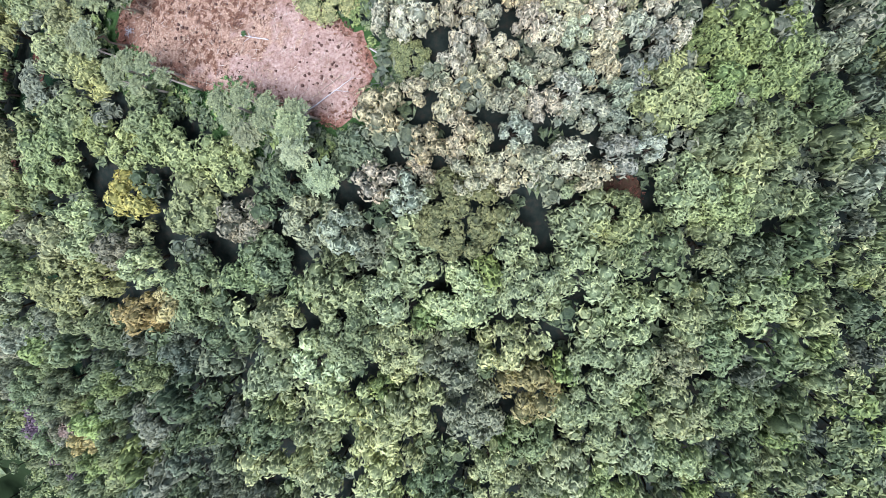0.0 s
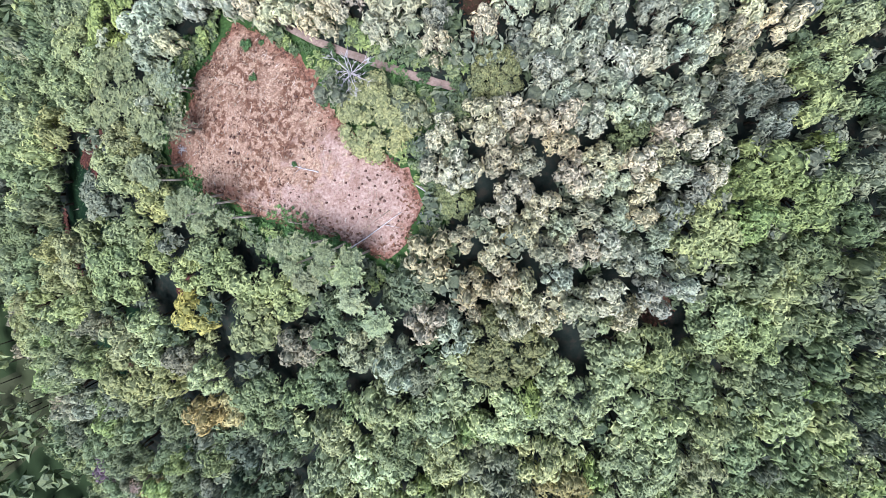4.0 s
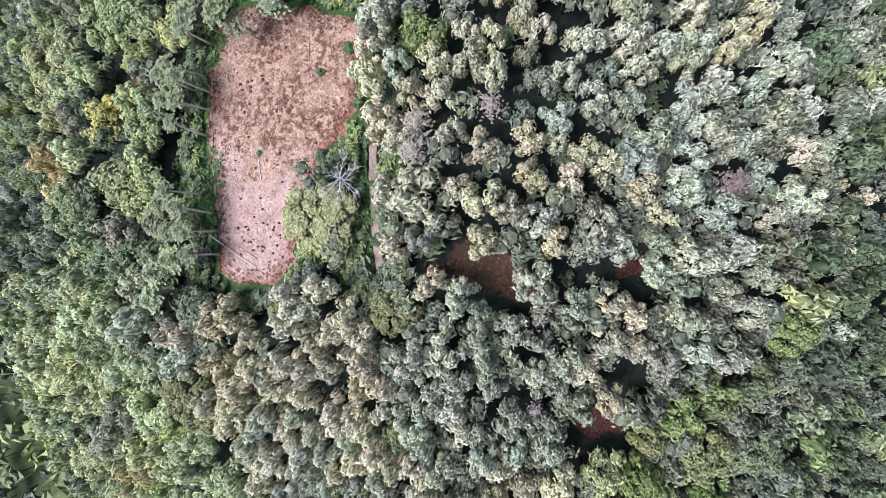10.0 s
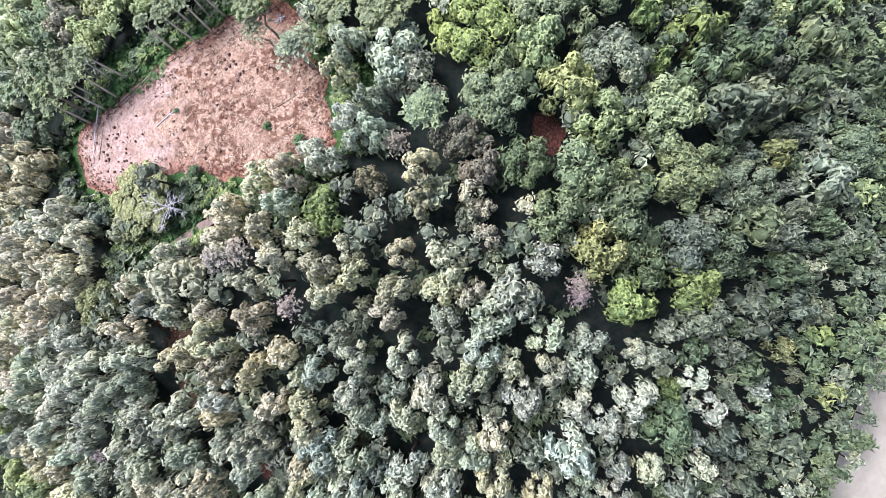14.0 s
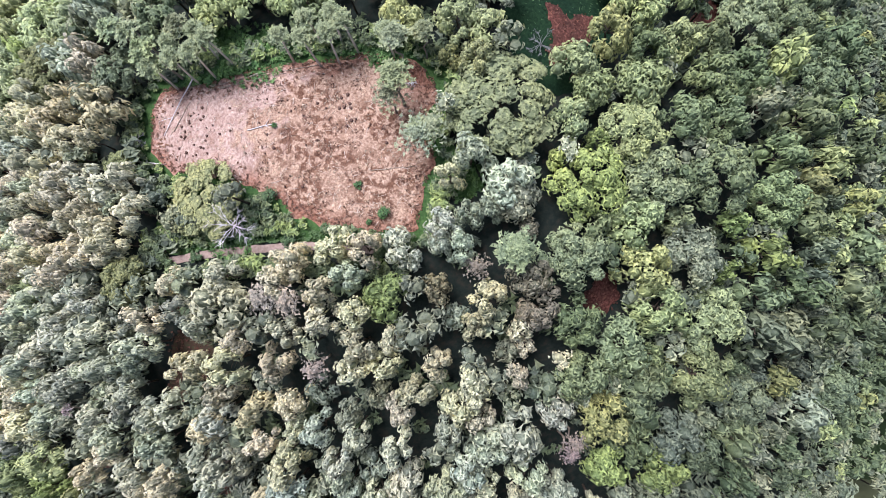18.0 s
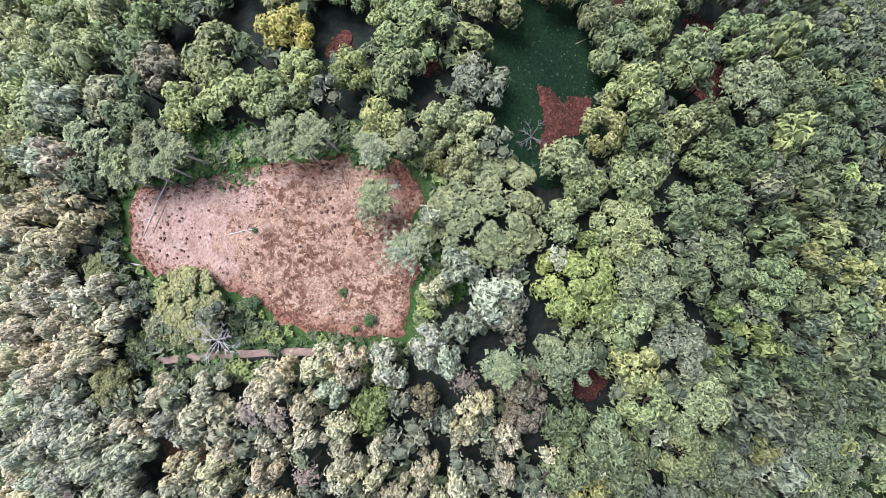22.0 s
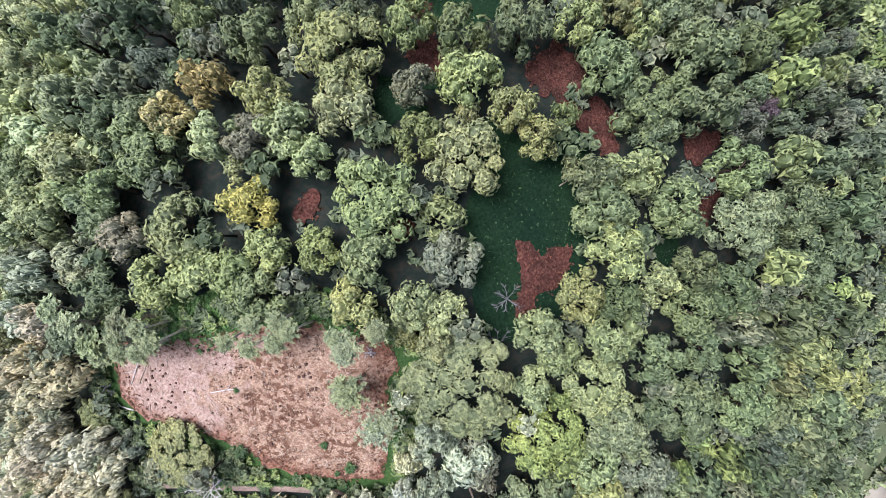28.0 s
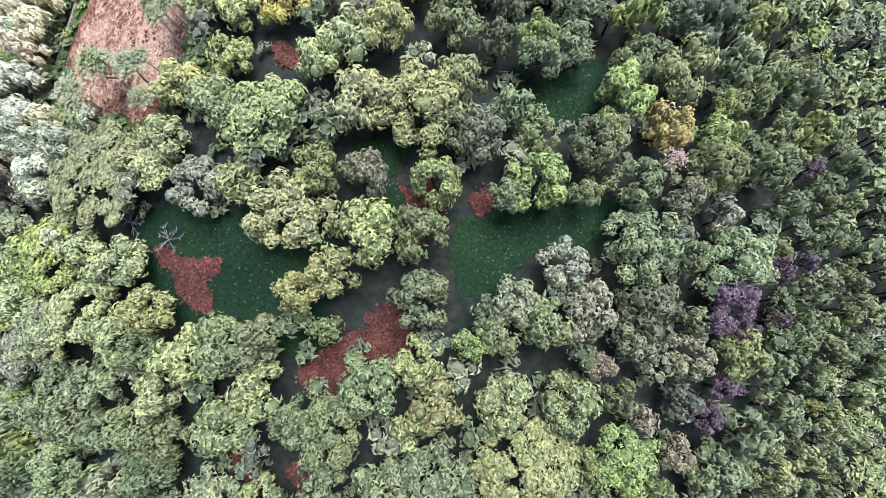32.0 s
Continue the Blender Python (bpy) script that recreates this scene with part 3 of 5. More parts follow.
track_piece()
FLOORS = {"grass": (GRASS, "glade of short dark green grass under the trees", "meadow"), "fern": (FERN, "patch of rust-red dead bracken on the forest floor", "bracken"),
          "heath": (HEATH, "patch of brown heather and bracken between pines", "heath"), "scrub": (SCRUB, "patch of dense green bramble by the clearing", "bramble")}
GAPS, FLOOR_OF = [], []
FIELDS = [[(-124, -65), (-127, -53), (-130, -44), (-133, -34), (-136, -25), (-139, -12), (-140, -1), (-144, 14), (-150, 22), (-160, 6), (-152, -10), (-147, -26), (-142, -44), (-138, -62)],
          [(-138, -62), (-142, -44), (-147, -26), (-152, -10), (-160, 6), (-154, 19), (-158, 26), (-172, 32), (-178, 0), (-168, -40), (-152, -60), (-138, -62)],
          [(-128, 78), (-119, 93), (-113, 102), (-108, 110), (-112, 115), (-124, 104), (-134, 84)],
          [(-136, 82), (-126, 104), (-114, 116), (-106, 120), (-110, 128), (-130, 134), (-160, 112), (-158, 84)],
          [(-76, 118), (-66, 121), (-42, 132), (-28, 140), (-40, 158), (-78, 142)]]
YARD = [(88.0, 31.5), (91.0, 31.0), (95.5, 17.0), (98.5, 7.0), (96.0, -3.5), (90.5, -2.5), (92.5, 7.0), (90.0, 19.0)]
LANE = [(101.0, 36.0), (104.5, 25.0), (107.0, 15.0), (108.5, 4.0), (108.0, -12.0), (104.0, -30.0)]
APRON = [(92.0, 52.0), (95.0, 43.5), (101.0, 41.0), (108.0, 46.0), (107.0, 56.0), (99.0, 61.0)]
HOUSES = [(97.3, 5.5, 102, 13, 2.4), (93.4, -2.2, 14, 6, 2.6), (103.5, 51.5, 70, 9, 3.4)]


def gap(kind, x, y, r):
    """A place with no tree over it; its floor shows."""
    GAPS.append((x, y, r * (0.72 if kind == "dark" else 0.9)))
    FLOOR_OF.append(kind)
    if kind in FLOORS:
        m, words, cat = FLOORS[kind]
        lift = {"grass": 0.14, "scrub": 0.11, "heath": 0.17, "fern": 0.22}[kind] + 0.002 * (len(GAPS) % 9)
        patch({"grass": "meadow", "fern": "bracken_floor", "heath": "heath_floor", "scrub": "bramble_floor"}[kind], ring(x, y, r, len(GAPS)), m, words, cat, 0.4, lift, 1.6)


gap("scrub", -8.4, 26.4, 3.7)
gap("fern", -50.9, 3.7, 1.6)
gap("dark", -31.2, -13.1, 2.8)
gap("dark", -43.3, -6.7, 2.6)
gap("fern", -94.8, 10.0, 3.0)
gap("fern", -90.9, 19.7, 2.6)
gap("scrub", -39.5, 11.2, 3.6)
gap("scrub", -21.7, 4.1, 5.2)
gap("scrub", -41.2, 31.7, 3.6)
gap("fern", -41.1, -4.0, 2.0)
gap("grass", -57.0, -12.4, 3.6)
gap("fern", -81.4, 1.1, 3.2)
gap("fern", -78.2, -8.2, 4.3)
gap("fern", -62.7, -16.6, 3.3)
gap("dark", -55.9, 24.5, 4.1)
gap("dark", -65.6, 51.6, 2.6)
gap("grass", -84.0, 22.3, 2.7)
gap("dark", -39.2, -22.1, 2.2)
gap("fern", -93.9, 18.1, 2.9)
gap("fern", -65.2, -15.5, 2.2)
gap("fern", -63.6, -24.5, 2.2)
gap("grass", -65.9, -2.5, 3.1)
gap("grass", -62.3, -13.4, 2.2)
gap("dark", -49.8, 7.4, 1.6)
gap("dark", -60.0, -46.0, 1.6)
gap("fern", -53.9, 54.6, 3.1)
gap("dark", -68.6, 43.0, 2.7)
gap("dark", -55.4, 30.6, 3.2)
gap("dark", -53.0, 38.1, 3.2)
gap("fern", -99.6, 67.5, 1.8)
gap("dark", -86.2, 45.7, 2.6)
gap("scrub", -18.4, 1.7, 4.1)
gap("heath", 5.2, 38.6, 4.3)
gap("heath", 9.1, 41.9, 3.1)
gap("dark", 27.0, 54.1, 2.6)
gap("fern", 33.8, 45.4, 2.8)
gap("dark", 16.3, -13.8, 2.3)
gap("heath", 3.9, 32.7, 1.5)
gap("fern", 12.6, 58.4, 2.8)
gap("dark", 18.1, -8.0, 2.2)
gap("heath", 30.1, -4.3, 2.6)
gap("dark", 23.7, -25.2, 1.7)
gap("dark", 7.5, -36.7, 1.5)
gap("dark", 14.5, -31.7, 1.5)
gap("dark", -62.5, 0.6, 4.8)

GLADES, CARPETS = [], []
STRIP = [(-34.66, 10.22), (-29.75, 7.71), (-22.12, 5.98), (-14.10, 4.96), (-9.11, 3.24), (-10.61, 0.93), (-16.99, 1.99), (-25.86, 3.79), (-33.32, 6.62), (-39.50, 8.91)]


def glade(kind, poly):
    """A glade or a carpet of bracken with an outline of its own."""
    m, words, cat = FLOORS[kind]
    wide = poly
    if kind == "fern":
        CARPETS.append(poly)
    if kind == "grass":
        GLADES.append(poly)
        mx, my = sum(a for a, _ in poly) / len(poly), sum(b for _, b in poly) / len(poly)
        wide = [(mx + 1.4 * (a - mx), my + 1.4 * (b - my)) for a, b in poly]
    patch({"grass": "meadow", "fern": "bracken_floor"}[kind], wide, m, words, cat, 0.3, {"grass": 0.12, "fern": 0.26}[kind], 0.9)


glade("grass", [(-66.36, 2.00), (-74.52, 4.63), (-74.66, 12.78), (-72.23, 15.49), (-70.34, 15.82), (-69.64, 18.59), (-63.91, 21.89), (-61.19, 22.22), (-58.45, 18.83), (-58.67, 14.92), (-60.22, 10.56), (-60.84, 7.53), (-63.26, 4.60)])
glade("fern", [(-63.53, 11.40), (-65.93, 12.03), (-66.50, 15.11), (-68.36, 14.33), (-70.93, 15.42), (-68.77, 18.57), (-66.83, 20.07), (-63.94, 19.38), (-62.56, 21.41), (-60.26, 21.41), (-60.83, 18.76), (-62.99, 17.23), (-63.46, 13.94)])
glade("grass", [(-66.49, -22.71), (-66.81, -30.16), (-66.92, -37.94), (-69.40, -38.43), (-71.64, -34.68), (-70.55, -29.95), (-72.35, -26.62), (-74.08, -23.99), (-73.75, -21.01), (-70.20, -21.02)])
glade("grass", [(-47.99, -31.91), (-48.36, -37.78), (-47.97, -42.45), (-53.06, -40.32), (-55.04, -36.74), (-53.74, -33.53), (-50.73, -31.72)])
glade("fern", [(-79.98, 6.04), (-77.93, 1.37), (-76.67, -2.77), (-76.18, -5.31), (-73.60, -9.26), (-74.96, -10.48), (-79.10, -7.81), (-82.32, -5.58), (-80.25, -4.28), (-79.02, -2.72), (-81.23, 0.97), (-82.53, 4.46), (-81.97, 6.43)])
# ---- the trees that stand out ----
tree("brown", -44.6, 47.9, 3.2)
tree("brown", -44.1, 52.9, 3.6)
tree("brown", -17.7, -10.3, 3.5)
tree("dense", -49.9, 25.2, 7.6)
tree("dense", 9.6, -8.9, 5.7)
tree("fair", -50.9, -13.4, 4.1)
tree("fair", -43.5, -13.7, 3.8)
tree("fair", -34.5, -16.9, 3.4)
tree("fair", -8.9, -28.2, 4.4)
tree("fair", 1.3, -19.3, 3.4)
tree("fair", 3.5, -14.3, 4.4)
tree("fair", 9.6, -19.0, 4.9)
tree("fair", 15.9, -25.0, 4.1)
tree("fair", 18.5, -17.9, 4.7)
tree("fair", 23.6, -8.0, 4.3)
tree("grey", -0.6, -12.4, 3.6)
tree("grey", 8.8, -27.2, 4.3)
tree("lime", -57.5, 39.0, 5.8)
tree("oak", -53.1, 69.3, 4.5)
tree("oak", -52.8, 62.2, 4.2)
tree("oak", -48.5, 56.9, 4.0)
tree("oak", -45.6, 63.9, 4.0)
tree("oak", -26.9, -23.8, 3.2)
tree("oak", -25.2, -8.8, 4.5)
tree("oak", -19.0, -3.4, 3.5)
tree("oak", -17.9, -17.2, 3.5)
tree("oak", 46.1, -4.6, 4.0)
tree("oaky", -63.4, 72.2, 5.3)
tree("oaky", -50.9, -25.7, 3.4)
tree("oaky", -50.6, -2.0, 5.6)
tree("oaky", -32.1, 3.3, 3.7)
tree("oaky", -30.4, -29.0, 3.5)
tree("oaky", 12.9, -41.4, 3.2)
tree("oaky", 36.8, -4.5, 4.6)
tree("ora", -35.8, -23.6, 3.4)
tree("ora", 18.4, -30.7, 4.2)
tree("pale", -62.7, -1.5, 5.2)
tree("pale", -52.2, 15.1, 3.3)
tree("pale", -49.8, 12.8, 3.3)
tree("yel", -35.9, -7.6, 3.7)
tree("yo", -69.4, 20.7, 3.8)
tree("yo", -41.7, 1.3, 3.2)
tree("con", -40.7, 13.8, 2.3)
tree("con", -38.6, 18.8, 2.5)
tree("con", -15.0, -0.2, 2.1)
tree("con", -9.5, 0.9, 2.3)
tree("con", -8.6, -2.2, 2.2)
tree("con", -5.6, -5.1, 2.2)
tree("dense", 7.6, 26.4, 3.5)
tree("fair", 39.9, 43.9, 3.9)
tree("fair", 44.1, -0.7, 4.2)
tree("grey", -9.1, -10.2, 3.9)
tree("lime", -53.1, 83.5, 4.5)
tree("lime", -50.1, 88.3, 4.3)
tree("lime", -44.3, 79.2, 3.8)
tree("lime", -26.1, 43.1, 3.6)
tree("lime", -1.1, 110.7, 8.2)
tree("lime", 17.0, 90.0, 5.2)
tree("lime", 30.2, 76.2, 5.0)
tree("lime", 35.9, 57.1, 3.8)
tree("lime", 37.8, 14.0, 2.7)
tree("lime", 40.3, 8.9, 3.2)
tree("lime", 42.2, 16.0, 4.4)
tree("lime", 42.8, 48.0, 3.6)
tree("lime", 46.3, 11.6, 4.8)
tree("lime", 56.1, 16.4, 3.7)
tree("oak", -66.7, 42.4, 5.2)
tree("oak", -59.3, 83.9, 4.4)
tree("oak", -14.4, -14.9, 3.8)
tree("oak", -11.5, -5.2, 3.6)
tree("oak", -4.7, -24.4, 5.0)
tree("oak", 23.9, 19.8, 2.8)
tree("oak", 28.6, 86.1, 5.1)
tree("oak", 35.1, 68.1, 3.7)
tree("oak", 40.7, 2.5, 4.1)
tree("oak", 45.2, 4.7, 3.6)
tree("oaky", -49.2, 76.5, 3.8)
tree("oaky", -25.7, -2.4, 4.3)
tree("oaky", -8.5, 118.1, 6.3)
tree("oaky", 26.4, 80.4, 4.7)
tree("oaky", 34.4, 7.0, 5.3)
tree("oaky", 34.7, 62.8, 4.0)
tree("oaky", 41.5, -6.1, 4.7)
tree("oaky", 46.6, 29.8, 3.1)
tree("oaky", 47.8, 26.0, 4.0)
tree("oaky", 50.7, 31.7, 3.5)
tree("oaky", 51.1, 13.9, 3.5)
tree("ora", -29.6, -22.0, 3.2)
tree("pine", -40.0, 32.4, 2.1)
tree("pine", -38.5, 48.6, 2.8)
tree("pine", -30.7, 63.5, 2.3)
tree("pine", -28.6, 60.5, 2.6)
tree("pine", -26.4, 36.6, 2.6)
tree("pine", -23.9, 48.9, 2.0)
tree("pine", -23.9, 56.5, 2.6)
tree("pine", -22.4, 34.6, 2.8)
tree("pine", -21.8, 51.2, 2.6)
tree("pine", -21.3, 43.6, 2.5)
tree("pine", -20.9, 57.8, 2.3)
tree("pine", -20.2, 47.6, 2.6)
tree("pine", -18.3, 39.3, 2.5)
tree("pine", -17.7, 49.8, 2.4)
tree("pine", -17.0, 42.7, 2.5)
tree("pine", -17.0, 68.2, 3.1)
tree("pine", -16.3, 34.2, 2.8)
tree("pine", -13.2, 36.0, 2.3)
tree("pine", -12.7, 81.9, 2.9)
tree("pine", -8.8, 45.4, 2.7)
tree("pine", -7.6, 51.0, 2.5)
tree("pine", -7.4, 32.6, 2.7)
tree("pine", -5.4, 35.6, 4.5)
tree("pine", -5.0, 40.6, 2.1)
tree("pine", -3.8, 57.3, 2.4)
tree("pine", -3.2, 49.8, 2.4)
tree("pine", -2.6, 42.8, 3.1)
tree("pine", -1.4, 59.9, 2.4)
tree("pine", 0.1, 45.9, 2.2)
tree("pine", 0.4, -4.8, 2.7)
tree("pine", 0.7, 14.5, 2.2)
tree("pine", 1.2, 19.1, 2.5)
tree("pine", 2.9, 63.0, 2.8)
tree("pine", 3.1, 41.0, 2.7)
tree("pine", 3.9, 14.5, 2.9)
tree("pine", 4.8, 5.8, 2.0)
tree("pine", 5.3, 49.3, 2.6)
tree("pine", 5.9, 33.1, 2.3)
tree("pine", 6.3, -0.4, 2.5)
tree("pine", 6.5, 21.3, 2.9)
tree("pine", 7.3, 63.8, 2.0)
tree("pine", 7.3, 18.8, 2.4)
tree("pine", 8.0, 4.8, 2.5)
tree("pine", 8.8, 16.0, 2.6)
tree("pine", 9.0, 9.5, 2.3)
tree("pine", 9.8, 0.8, 2.6)
tree("pine", 9.9, 22.1, 2.4)
tree("pine", 10.6, -4.5, 2.5)
tree("pine", 10.7, 11.9, 2.7)
tree("pine", 11.8, 20.3, 2.9)
tree("pine", 11.9, 15.3, 2.4)
tree("pine", 12.2, 7.4, 2.7)
tree("pine", 12.4, -0.6, 2.6)
tree("pine", 13.8, 10.7, 2.6)
tree("pine", 14.2, -3.6, 2.9)
tree("pine", 15.4, 4.6, 2.5)
tree("pine", 15.5, 21.1, 2.6)
tree("pine", 15.6, 18.2, 2.1)
tree("pine", 15.8, 53.5, 2.5)
tree("pine", 17.5, 14.7, 2.6)
tree("pine", 18.9, 5.0, 2.6)
tree("pine", 19.1, 55.5, 2.5)
tree("pine", 19.1, 9.7, 2.4)
tree("pine", 19.3, 13.3, 2.4)
tree("pine", 20.9, 16.2, 2.6)
tree("pine", 22.6, -0.9, 2.8)
tree("pine", 23.8, 47.0, 2.3)
tree("pine", 25.2, -3.5, 2.2)
tree("pine", 25.5, 15.6, 2.6)
tree("pine", 25.7, 29.4, 2.6)
tree("pine", 26.1, 9.5, 2.2)
tree("pine", 26.3, 12.7, 2.2)
tree("pine", 28.2, 17.1, 2.3)
tree("pine", 28.8, 20.0, 2.6)
tree("pine", 33.1, 19.4, 2.5)
tree("pine", 33.2, 31.2, 2.4)
tree("pine", 35.1, 14.7, 2.2)
tree("pine", 37.3, 28.4, 2.5)
tree("pink", -41.3, 72.4, 2.0)
tree("pink", 7.2, 73.5, 2.1)
tree("sil", -43.6, 30.9, 2.9)
tree("sil", -42.6, 38.2, 2.0)
tree("sil", -37.6, 41.6, 2.4)
tree("sil", -36.7, 37.7, 2.5)
tree("sil", -36.0, 78.4, 2.8)
tree("sil", -34.2, 67.4, 4.3)
tree("sil", -33.1, 74.0, 2.9)
tree("sil", -32.7, 80.5, 3.0)
tree("sil", -29.7, 77.7, 2.7)
tree("sil", -29.1, 87.8, 2.8)
tree("sil", -26.8, 73.0, 2.6)
tree("sil", -25.9, 69.1, 2.7)
tree("sil", -25.7, 63.1, 2.4)
tree("sil", -22.7, 39.1, 2.2)
tree("sil", -22.7, 87.0, 3.6)
tree("sil", -18.2, 62.6, 2.6)
tree("sil", -14.6, 72.2, 2.7)
tree("sil", -14.0, 58.4, 2.4)
tree("sil", -13.6, 77.6, 2.7)
tree("sil", -11.7, 74.9, 2.7)
tree("sil", -10.0, 60.7, 2.4)
tree("sil", -8.4, 65.7, 2.3)
tree("sil", -8.4, 63.3, 2.1)
tree("sil", -7.1, 77.8, 2.9)
tree("sil", -6.5, 72.4, 2.8)
tree("sil", -6.4, 54.4, 1.7)
tree("sil", -3.6, -10.6, 3.1)
tree("sil", -3.0, 66.0, 3.1)
tree("sil", -2.8, 73.5, 2.5)
tree("sil", -1.8, 89.5, 3.0)
tree("sil", -0.7, 37.1, 2.1)
tree("sil", -0.6, 62.8, 3.4)
tree("sil", -0.5, 83.2, 3.1)
tree("sil", -0.3, 33.9, 2.2)
tree("sil", 1.0, 75.0, 3.0)
tree("sil", 1.4, 78.2, 2.9)
tree("sil", 1.7, 69.2, 3.1)
tree("sil", 2.6, 48.4, 3.0)
tree("sil", 3.7, -6.2, 2.7)
tree("sil", 5.4, 67.8, 2.8)
tree("sil", 6.0, 55.6, 3.3)
tree("sil", 6.4, 78.8, 2.8)
tree("sil", 8.2, 52.8, 2.6)
tree("sil", 8.5, 35.8, 2.6)
tree("sil", 9.5, 71.4, 3.2)
tree("sil", 9.6, 56.6, 2.6)
tree("sil", 10.3, 45.5, 3.2)
tree("sil", 10.8, 62.1, 2.6)
tree("sil", 12.0, 37.0, 2.3)
tree("sil", 13.9, 26.5, 2.7)
tree("sil", 14.0, 32.0, 3.0)
tree("sil", 14.3, 66.2, 3.5)
tree("sil", 14.4, 60.8, 2.3)
tree("sil", 14.9, 40.2, 2.6)
tree("sil", 14.9, 35.8, 2.9)
tree("sil", 14.9, 49.1, 2.4)
tree("sil", 16.1, 24.3, 2.0)
tree("sil", 16.2, 1.3, 2.5)
tree("sil", 16.4, 7.5, 2.3)
tree("sil", 17.9, 31.0, 2.9)
tree("sil", 18.1, 27.7, 2.6)
tree("sil", 18.5, 35.2, 2.6)
tree("sil", 19.1, -2.0, 2.6)
tree("sil", 19.7, 21.5, 2.4)
tree("sil", 21.3, 25.9, 2.7)
tree("sil", 21.3, 34.9, 2.3)
tree("sil", 21.6, 62.0, 2.7)
tree("sil", 21.6, 6.1, 2.5)
tree("sil", 21.7, 45.0, 3.1)
tree("sil", 22.1, 41.7, 2.3)
tree("sil", 22.2, 28.5, 2.6)
tree("sil", 22.4, 23.0, 2.6)
tree("sil", 22.7, 13.7, 2.3)
tree("sil", 22.9, 9.4, 2.5)
tree("sil", 24.5, 4.3, 2.8)
tree("sil", 24.5, 71.4, 3.0)
tree("sil", 25.6, 42.7, 2.0)
tree("sil", 25.9, 22.4, 2.7)
tree("sil", 27.0, 62.2, 2.4)
tree("sil", 27.5, 57.0, 2.7)
tree("sil", 27.7, 3.6, 2.2)
tree("sil", 27.9, 6.9, 2.3)
tree("sil", 28.3, -0.5, 2.7)
tree("sil", 29.7, 14.9, 2.5)
tree("sil", 30.4, 65.9, 2.5)
tree("sil", 30.5, 23.3, 2.6)
tree("sil", 30.7, 29.6, 2.6)
tree("sil", 31.4, 33.8, 2.4)
tree("sil", 31.9, 0.3, 2.2)
tree("slate", -14.2, 55.4, 2.3)
tree("slate", 32.3, 13.5, 2.5)
tree("slate", 34.5, 22.3, 2.6)
tree("slate", 35.9, 26.1, 2.5)
tree("slate", 38.9, 25.5, 2.7)
tree("slate", 42.7, 22.7, 2.7)
tree("yo", -46.5, 71.5, 4.2)
tree("yo", -15.3, 122.9, 6.4)
tree("yo", 28.8, -8.2, 3.9)
tree("yo", 37.3, 51.6, 3.0)
tree("brown", -39.1, -14.5, 3.3)
tree("dark", -114.2, 30.4, 7.5)
tree("dark", -108.3, 48.9, 7.6)
tree("dark", -102.1, 82.6, 7.3)
tree("dark", -89.8, 88.2, 8.4)
tree("dark", -88.4, 75.7, 7.7)
tree("dark", -84.8, 66.6, 5.7)
tree("dark", 5.0, -45.4, 3.5)
tree("fair", -44.9, -9.7, 3.0)
tree("fair", -15.6, -30.4, 4.0)
tree("fair", -13.8, -23.1, 3.8)
tree("fair", -11.6, -47.2, 3.8)
tree("fair", -10.1, -38.4, 3.7)
tree("fair", -6.2, -32.5, 3.9)
tree("fair", -5.9, -19.0, 4.5)
tree("fair", -2.9, -45.1, 4.5)
tree("fair", -1.0, -38.0, 4.0)
tree("fair", 1.7, -26.0, 4.6)
tree("fair", 4.3, -33.4, 4.5)
tree("fair", 17.0, -12.4, 2.9)
tree("fair", 23.5, -42.3, 3.9)
tree("fair", 25.2, -14.8, 4.4)
tree("fair", 26.9, -34.3, 4.6)
tree("fair", 28.7, -27.3, 5.8)
tree("fair", 30.4, -20.5, 4.5)
tree("fair", 32.2, -39.2, 4.1)
tree("fair", 36.7, -26.5, 3.6)
tree("grey", -68.2, 54.7, 5.2)
tree("grey", -60.2, -12.7, 2.9)
tree("grey", -55.7, 9.3, 4.0)
tree("grey", -47.2, 36.9, 4.0)
tree("grey", 11.5, -34.3, 4.6)
tree("lime", -80.7, 59.2, 4.8)
tree("oak", -119.7, 22.3, 7.7)
tree("oak", -110.6, 20.4, 5.1)
tree("oak", -104.2, 25.6, 6.6)
tree("oak", -104.1, 35.3, 8.8)
tree("oak", -103.8, 42.0, 6.1)
tree("oak", -103.1, 65.2, 7.8)
tree("oak", -98.3, 72.0, 7.9)
tree("oak", -97.5, 41.5, 6.3)
tree("oak", -97.2, 15.2, 4.6)
tree("oak", -95.7, 23.1, 5.9)
tree("oak", -91.6, 56.8, 6.5)
tree("oak", -90.6, 45.3, 4.7)
tree("oak", -90.0, 38.0, 4.2)
tree("oak", -89.4, 31.8, 4.6)
tree("oak", -86.2, 51.9, 6.4)
tree("oak", -85.5, 25.1, 3.5)
tree("oak", -84.2, -5.5, 4.3)
tree("oak", -83.0, 38.3, 3.6)
tree("oak", -82.9, 31.6, 4.4)
tree("oak", -81.3, 73.3, 6.5)
tree("oak", -80.9, 87.1, 7.9)
tree("oak", -76.9, 64.0, 4.1)
tree("oak", -76.8, 45.4, 5.7)
tree("oak", -76.5, 35.4, 4.0)
tree("oak", -76.2, 11.5, 4.2)
tree("oak", -76.2, 7.1, 3.7)
tree("oak", -75.3, 69.9, 5.3)
tree("oak", -75.2, -14.6, 3.9)
tree("oak", -74.0, 24.2, 3.4)
tree("oak", -67.9, -16.3, 3.7)
tree("oak", -56.5, -23.6, 2.9)
tree("oak", -51.5, 47.9, 4.6)
tree("oak", -43.6, -26.7, 3.9)
tree("oak", -35.8, -1.3, 3.4)
tree("oak", -29.6, -35.2, 4.2)
